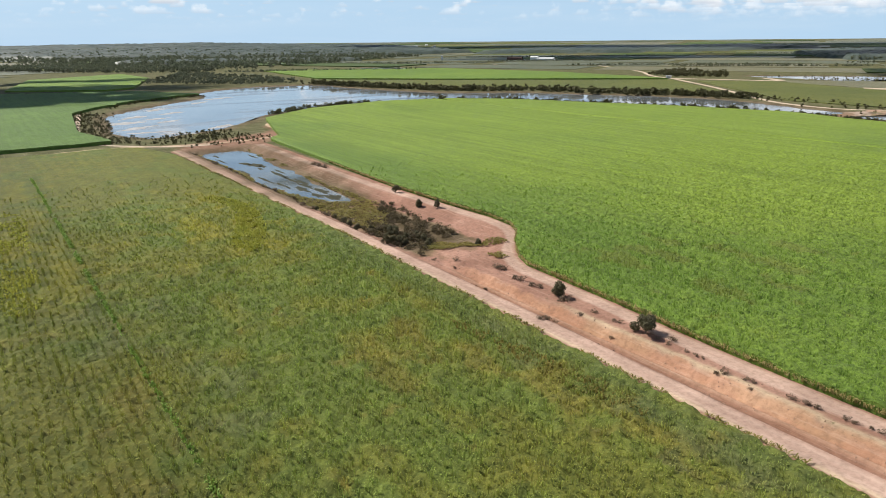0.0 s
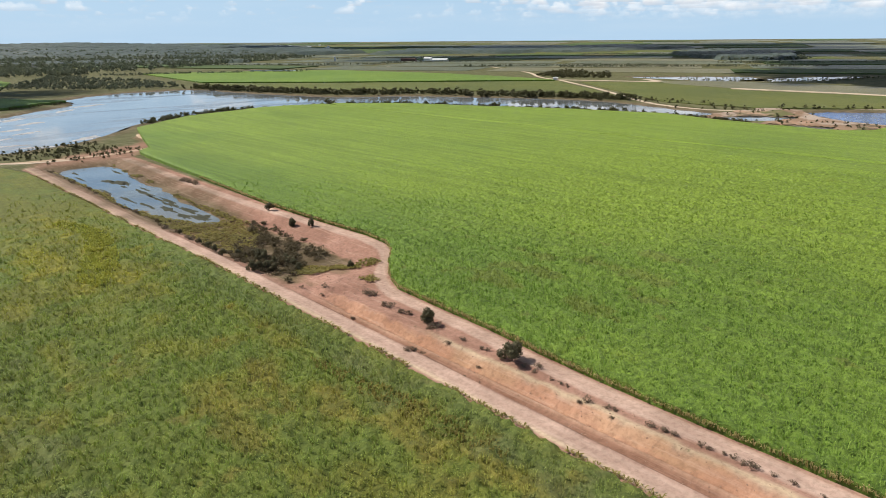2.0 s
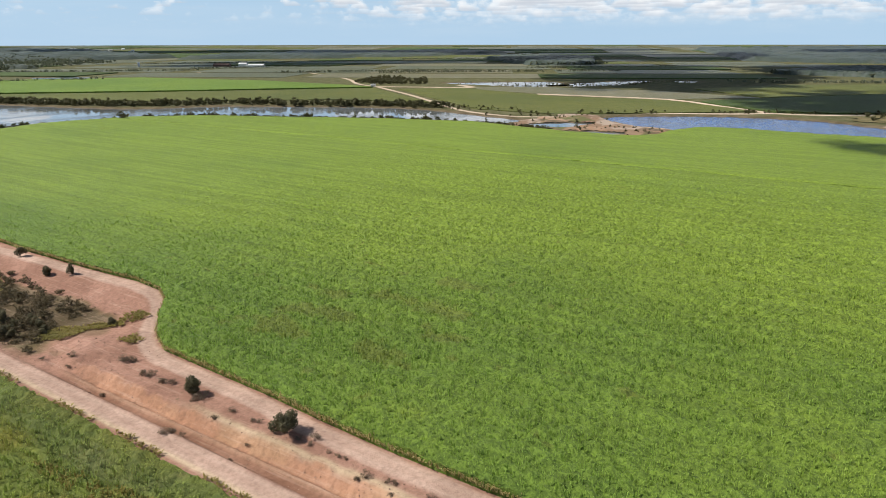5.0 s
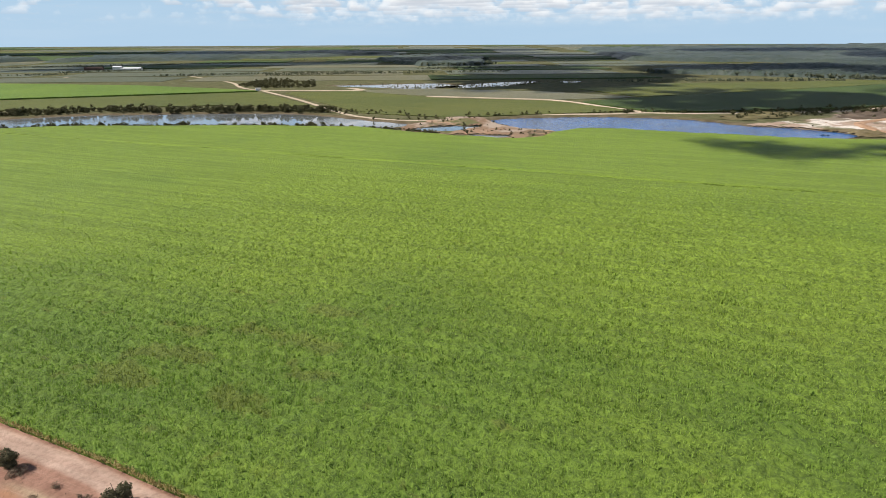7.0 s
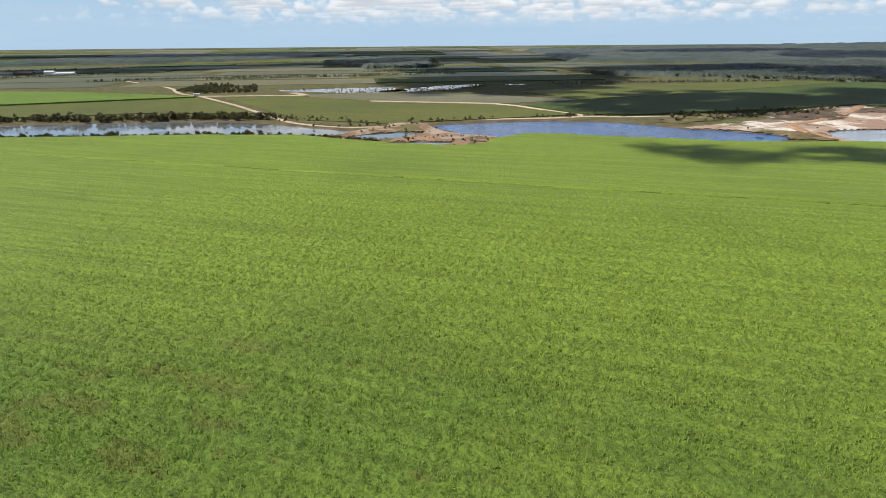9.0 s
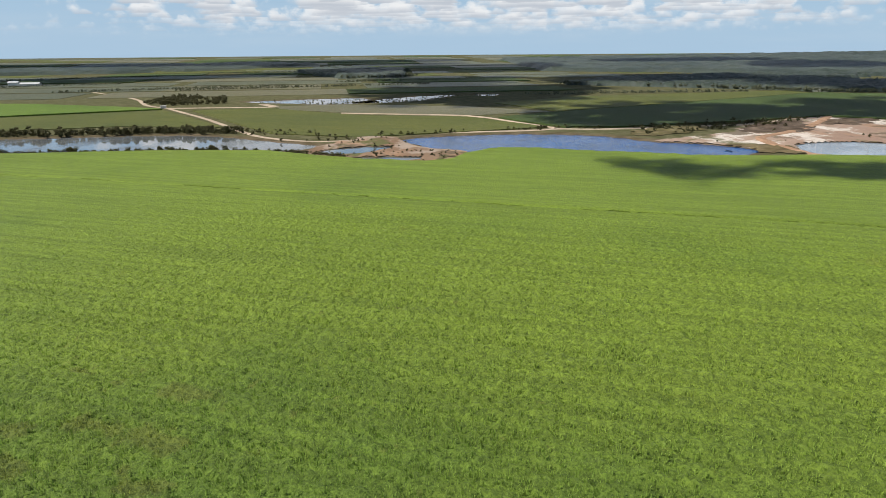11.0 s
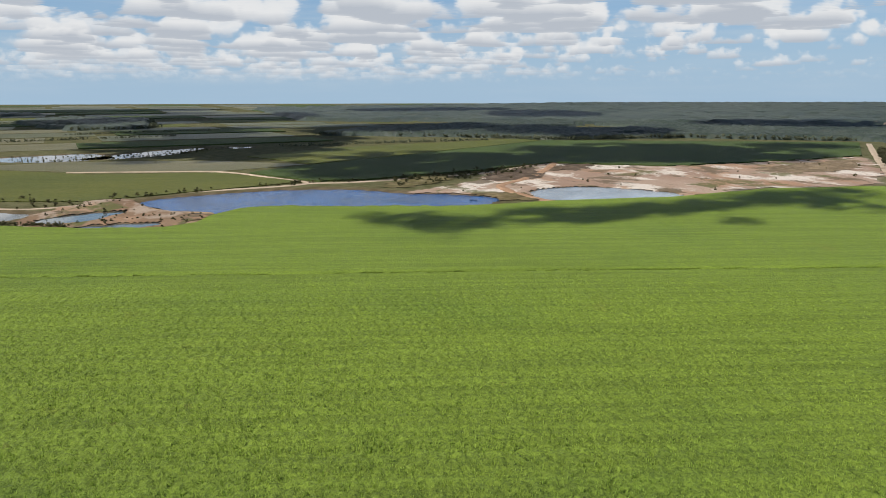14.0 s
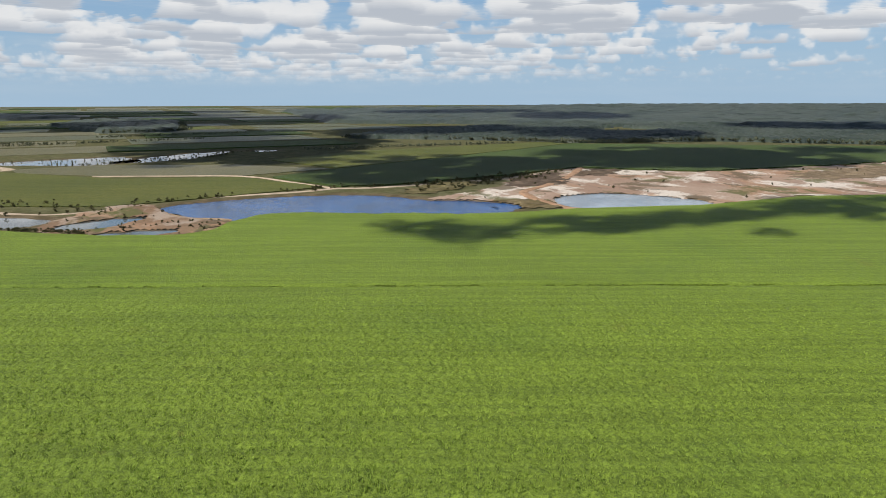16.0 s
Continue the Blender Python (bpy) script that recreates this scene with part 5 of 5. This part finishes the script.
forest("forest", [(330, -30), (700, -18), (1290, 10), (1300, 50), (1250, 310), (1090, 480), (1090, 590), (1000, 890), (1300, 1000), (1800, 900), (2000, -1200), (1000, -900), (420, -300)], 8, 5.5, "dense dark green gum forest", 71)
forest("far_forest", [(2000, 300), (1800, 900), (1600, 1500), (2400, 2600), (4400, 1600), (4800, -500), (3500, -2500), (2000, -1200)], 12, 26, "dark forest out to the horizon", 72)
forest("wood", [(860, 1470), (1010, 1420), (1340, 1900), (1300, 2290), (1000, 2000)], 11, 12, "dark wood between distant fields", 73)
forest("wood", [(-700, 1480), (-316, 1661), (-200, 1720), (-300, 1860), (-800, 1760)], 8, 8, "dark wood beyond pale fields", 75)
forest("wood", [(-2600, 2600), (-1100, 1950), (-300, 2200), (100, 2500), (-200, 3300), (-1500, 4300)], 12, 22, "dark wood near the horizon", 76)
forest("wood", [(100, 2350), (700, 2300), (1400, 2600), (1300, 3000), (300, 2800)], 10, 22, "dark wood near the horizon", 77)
# ---------- clouds overhead, whose shadows lie on the land ----------
m, n = material("cloud")
b = n.add("ShaderNodeBsdfDiffuse")
n.put(b.inputs[0], n.mix(n.noise(place(n), 0.02, 5, 0.6), (0.78, 0.79, 0.8), (0.86, 0.86, 0.86)))
s = n.add("ShaderNodeMixShader")
n.put(s.inputs[0], layer(n, "thick"))
n.wire(n.add("ShaderNodeBsdfTransparent").outputs[0], s.inputs[1]), n.wire(b.outputs[0], s.inputs[2])
n.wire(s.outputs[0], n.add("ShaderNodeOutputMaterial").inputs[0])
M_CLOUD = m
ball = bmesh.new()
bmesh.ops.create_icosphere(ball, subdivisions=1, radius=1)
BALL_V, BALL_F = np.array([v.co[:] for v in ball.verts]), np.array([[v.index for v in f.verts] for f in ball.faces])
ball.free()


def cloud(x, y, long, wide, turn, seed, ceiling=620.0):
    """A cumulus of many puffs, with a level foot, over the place that it shades."""
    rng = np.random.RandomState(seed)
    shift = np.array((SUN_AZ.x, SUN_AZ.y)) * ceiling / math.tan(SUN_EL)
    near = long < 80
    count = min(int(60 + long * wide / 12), 230) if near else int(45 + long * wide / 200)
    r = np.sqrt(rng.rand(count)) * 1.25
    a = rng.uniform(0, 2 * math.pi, count)
    px, py = r * np.cos(a) * long, r * np.sin(a) * wide
    c, s = math.cos(radians(turn)), math.sin(radians(turn))
    size = (0.10 + 0.26 * rng.rand(count) * np.clip(1.4 - r, 0.3, 1)) * math.sqrt(long * wide)
    thick = np.clip((1.3 - r) * 2.2, 0.2, 0.97)
    if near:
        size, thick = size * 0.8, np.clip((1.3 - r) * 0.75, 0.08, 0.6)
    verts, faces = [], []
    for k in range(count):
        v = BALL_V * size[k] * np.array((1.25, 1.0, 0.7)) * (1 + 0.25 * (rough(BALL_V[:, 0] * 3 + k, BALL_V[:, 1] * 3 + BALL_V[:, 2] * 2, 1, 70)[:, None] - 0.5))
        v[:, 2] = np.maximum(v[:, 2], -size[k] * 0.15)
        verts.append(v + (x + shift[0] + px[k] * c - py[k] * s, y + shift[1] + px[k] * s + py[k] * c, ceiling + size[k] * 0.3))
        faces.append(BALL_F + k * len(BALL_V))
    return tagged(numbers("cloud", np.vstack(verts), np.vstack(faces), M_CLOUD, None, True, thick=np.repeat(thick, len(BALL_V))), "white fair-weather cumulus cloud with a level base", "cloud", "clouds")


CLOUDS = [(356, 226, 42, 24, -78), (338, 214, 26, 12, 60), (416, 170, 52, 24, -50), (468, 128, 50, 24, -40), (522, 94, 42, 24, -35), (548, 66, 48, 30, 48), (440, 85, 15, 11, 0), (602, 48, 34, 22, 40), (395, 160, 30, 12, -40),
          (626, 445, 95, 130, -61), (560, 420, 80, 50, -20), (908, 248, 150, 130, -61), (740, 360, 120, 70, -45), (1120, 120, 70, 60, -40), (668, 740, 110, 170, -61), (700, 954, 80, 105, -61), (880, 860, 110, 120, -61),
          (1323, 959, 190, 240, -61), (1348, 534, 150, 210, -61), (1117, 1766, 120, 280, -61), (1600, 1900, 250, 330, -61), (1916, 209, 180, 180, -61), (2365, 1061, 160, 330, -61), (1040, 1300, 160, 120, -20),
          (655, 690, 60, 85, -61), (640, 850, 95, 80, -61), (800, 985, 110, 90, -61), (930, 1150, 130, 90, -50),
          (-470, 650, 210, 75, 30), (300, 3200, 600, 150, 0), (1700, 2900, 500, 180, -20), (-470, 850, 140, 34, 30), (-430, 560, 180, 82, 22), (-330, 560, 70, 36, 40),
          (300, 1750, 300, 70, 0), (600, 1900, 420, 120, -6), (1500, 2500, 400, 150, -15), (900, 2800, 420, 140, -8), (2600, 1700, 300, 180, -40)]
for k, spec in enumerate(CLOUDS):
    cloud(*spec, 200 + k)


# ---------- far buildings ----------
def house(x, y, long, wide, tall, turn, wall, roof, label, name="farm_shed", category="shed"):
    top = bpy.data.objects.new(name, None)
    scene.collection.objects.link(top)
    top.matrix_basis = pose(x, y, float(height(np.array([x]), np.array([y]))[0]), 0, 0, turn)
    bm = bmesh.new()
    bmesh.ops.create_cube(bm, size=1)
    bmesh.ops.scale(bm, vec=(long, wide, tall), verts=bm.verts)
    bmesh.ops.translate(bm, vec=(0, 0, tall / 2), verts=bm.verts)
    part("wall", bm, wall, top)
    bm = bmesh.new()
    l, w, h = long / 2 + 0.6, wide / 2 + 0.6, wide * 0.18
    rows = [[bm.verts.new((a, b, c)) for b, c in ((-w, tall + 0.02), (0, tall + h), (w, tall + 0.02), (w, tall - 0.18), (0, tall + h - 0.2), (-w, tall - 0.18))] for a in (-l, l)]
    for k in range(6):
        bm.faces.new((rows[0][k], rows[0][(k + 1) % 6], rows[1][(k + 1) % 6], rows[1][k]))
    for r in rows:
        bm.faces.new(r[:3] + r[3:])
    bmesh.ops.recalc_face_normals(bm, faces=bm.faces[:])
    part("roof", bm, roof, top)
    for k in (-1, 0, 1):
        bm = bmesh.new()
        bmesh.ops.create_cube(bm, size=1)
        bmesh.ops.scale(bm, vec=(long * 0.18, 0.12, tall * 0.7), verts=bm.verts)
        bmesh.ops.translate(bm, vec=(k * long * 0.3, -wide / 2 - 0.06, tall * 0.35 + 0.02), verts=bm.verts)
        part("door", bm, roof, top)
    return tagged(top, label, category)


house(172, 1672, 36, 14, 5, -25, M_RUST, M_RUST, "long dark open farm shed far off")
house(215, 1640, 18, 14, 7, -25, M_WALL, M_ROOF, "white steel farm shed far off")
house(240, 1628, 40, 16, 4, -25, M_WALL, M_ROOF, "low pale farm shed far off")
house(-3, 1760, 5, 5, 9, 0, M_WALL, M_ROOF, "narrow white pump tower far off", "pump_tower", "tower")
house(274, 842, 6, 3, 2.6, -20, M_WALL, M_ROOF, "small white pump shed beside the haul road", "pump_shed")
rng = random.Random(4)
for k in range(26):
    a = rng.choice((rng.uniform(-0.42, -0.3), rng.uniform(-0.12, 0.0), rng.uniform(-0.3, 0.0)))
    d = rng.uniform(2900, 3600)
    house(math.sin(a) * d, math.cos(a) * d, rng.uniform(10, 26), rng.uniform(8, 12), rng.uniform(3, 5), rng.uniform(-40, 40), M_WALL, M_ROOF, "pale distant building near the horizon", "building", "building")
house(-430, 1830, 22, 10, 5, 10, M_WALL, M_ROOF, "white farmhouse at the wood's edge", "farmhouse", "house")
house(-330, 2050, 26, 10, 5, 0, M_WALL, M_ROOF, "white farmhouse at the wood's edge", "farmhouse", "house")


def floating_mat(u, v, long, wide, seed):
    """A ragged low raft of weed on the pond."""
    rng = np.random.RandomState(seed)
    a = np.linspace(0, 2 * math.pi, 22, endpoint=False)
    r = 1 + 1.1 * (rough(np.cos(a) * 2.4 + seed, np.sin(a) * 2.4, 1, seed) - 0.5) + rng.uniform(-0.3, 0.3, 22)
    x, y = xy(u + np.cos(a) * r * long, v + np.sin(a) * r * wide)
    bm = bmesh.new()
    low = [bm.verts.new((p, q, -1.53)) for p, q in zip(x, y)]
    mx, my = xy(u, v)
    top = [bm.verts.new((mx + (p - mx) * 0.9, my + (q - my) * 0.9, -1.44)) for p, q in zip(x, y)]
    for k in range(22):
        bm.faces.new((low[k], low[(k + 1) % 22], top[(k + 1) % 22], top[k]))
    bm.faces.new(top)
    bmesh.ops.recalc_face_normals(bm, faces=bm.faces[:])
    me = bpy.data.meshes.new("weed_raft")
    bm.to_mesh(me), bm.free()
    me.materials.append(M_MAT)
    tagged(new("weed_raft", me), "ragged dark raft of floating weed on the pond", "weed", "weed rafts")


def mud_flat(x, y, long, wide, turn, seed):
    """A pale low bar of silt that the water leaves bare."""
    rng = np.random.RandomState(seed)
    a = np.linspace(0, 2 * math.pi, 30, endpoint=False)
    r = 1 + 1.2 * (rough(np.cos(a) * 2 + seed, np.sin(a) * 2, 1, seed) - 0.5) + rng.uniform(-0.18, 0.18, 30)
    px, py, c, s = np.cos(a) * r * long, np.sin(a) * r * wide, math.cos(radians(turn)), math.sin(radians(turn))
    bm = bmesh.new()
    rings = [[bm.verts.new((x + (p * c - q * s) * k, y + (p * s + q * c) * k, z)) for p, q in zip(px, py)] for k, z in ((1.0, -0.96), (0.86, -0.86), (0.4, -0.78))]
    for low, high in zip(rings, rings[1:]):
        for k in range(30):
            bm.faces.new((low[k], low[(k + 1) % 30], high[(k + 1) % 30], high[k]))
    bm.faces.new(rings[-1])
    bmesh.ops.recalc_face_normals(bm, faces=bm.faces[:])
    me = bpy.data.meshes.new("mud_flat")
    bm.to_mesh(me), bm.free()
    me.materials.append(M_SILT)
    tagged(new("mud_flat", me), "pale bare silt bar in the shallow lake end", "mud", "mud flats")


for k, spec in enumerate([(-196, 415, 16, 5, 60), (-176, 392, 12, 4, 70), (-205, 450, 14, 5, 80), (-186, 440, 10, 3, 60), (-160, 372, 10, 3, 20), (-190, 478, 12, 4, 75), (-172, 425, 9, 2.5, 70), (-143, 366, 9, 2.5, 10), (-130, 395, 10, 4, 80), (-212, 500, 12, 4, 85), (-198, 600, 18, 4, 60), (-200, 560, 14, 3, 80)]):
    mud_flat(*spec, 400 + k)

for k, (u, v, long, wide) in enumerate([(241, 18, 4.5, 2.2), (246, 16, 3, 1.4), (236, 19.5, 3, 1.2), (232, 17, 2.2, 0.8), (214, 18.5, 8, 0.8), (205, 18, 7, 0.7), (198, 19.5, 6, 0.9), (191, 18, 6, 1.1), (221, 21, 4, 0.6), (186, 15, 5, 1.4), (180, 19, 5, 1.6), (174, 15, 4, 1.4), (168, 18, 5, 2.2), (195, 12, 6, 0.6), (208, 10.5, 7, 0.5), (258, 10, 6, 0.5), (262, 25, 5, 0.6), (272, 12, 3, 0.7), (248, 25.5, 4, 0.5), (228, 9.5, 6, 0.5)]):
    floating_mat(u, v, long, wide, 300 + k)


# ---------- clods and twigs on the bare soil ----------
rng = np.random.RandomState(9)
spots = np.vstack([np.column_stack([rng.uniform(74, 106, 420), rng.uniform(3, 17, 420)]), np.column_stack([rng.uniform(-20, 76, 420), rng.uniform(2.3, 10.5, 420)]),
                   np.column_stack([rng.uniform(98, 125, 220), rng.uniform(22, 32, 220)]), np.column_stack([rng.uniform(110, 280, 200), rng.uniform(2.6, 5, 200)]), np.column_stack([rng.uniform(150, 280, 220), rng.uniform(26, 31, 220)])])
x, y = xy(spots[:, 0], spots[:, 1])
z = height(x, y)
octa = np.array([(1, 0, 0), (-1, 0, 0), (0, 1, 0), (0, -1, 0), (0, 0, 1), (0, 0, -1)], float)
octa_f = np.array([(0, 2, 4), (2, 1, 4), (1, 3, 4), (3, 0, 4), (2, 0, 5), (1, 2, 5), (3, 1, 5), (0, 3, 5)])
s = rng.uniform(0.03, 0.13, (len(x), 1, 1)) * rng.uniform(0.6, 1.5, (len(x), 1, 3))
turn = rng.uniform(0, 6.28, len(x))
v = octa[None] * s * rng.uniform(0.7, 1.3, (len(x), 6, 1))
v = np.stack([v[..., 0] * np.cos(turn)[:, None] - v[..., 1] * np.sin(turn)[:, None], v[..., 0] * np.sin(turn)[:, None] + v[..., 1] * np.cos(turn)[:, None], v[..., 2]], -1) + np.stack([x, y, z], -1)[:, None]
tagged(numbers("clods", v.reshape(-1, 3), (octa_f[None] + 6 * np.arange(len(x))[:, None, None]).reshape(-1, 3), M_CLOD), "scattered dark clods and stones on bare soil", "stones", kind="stuff")
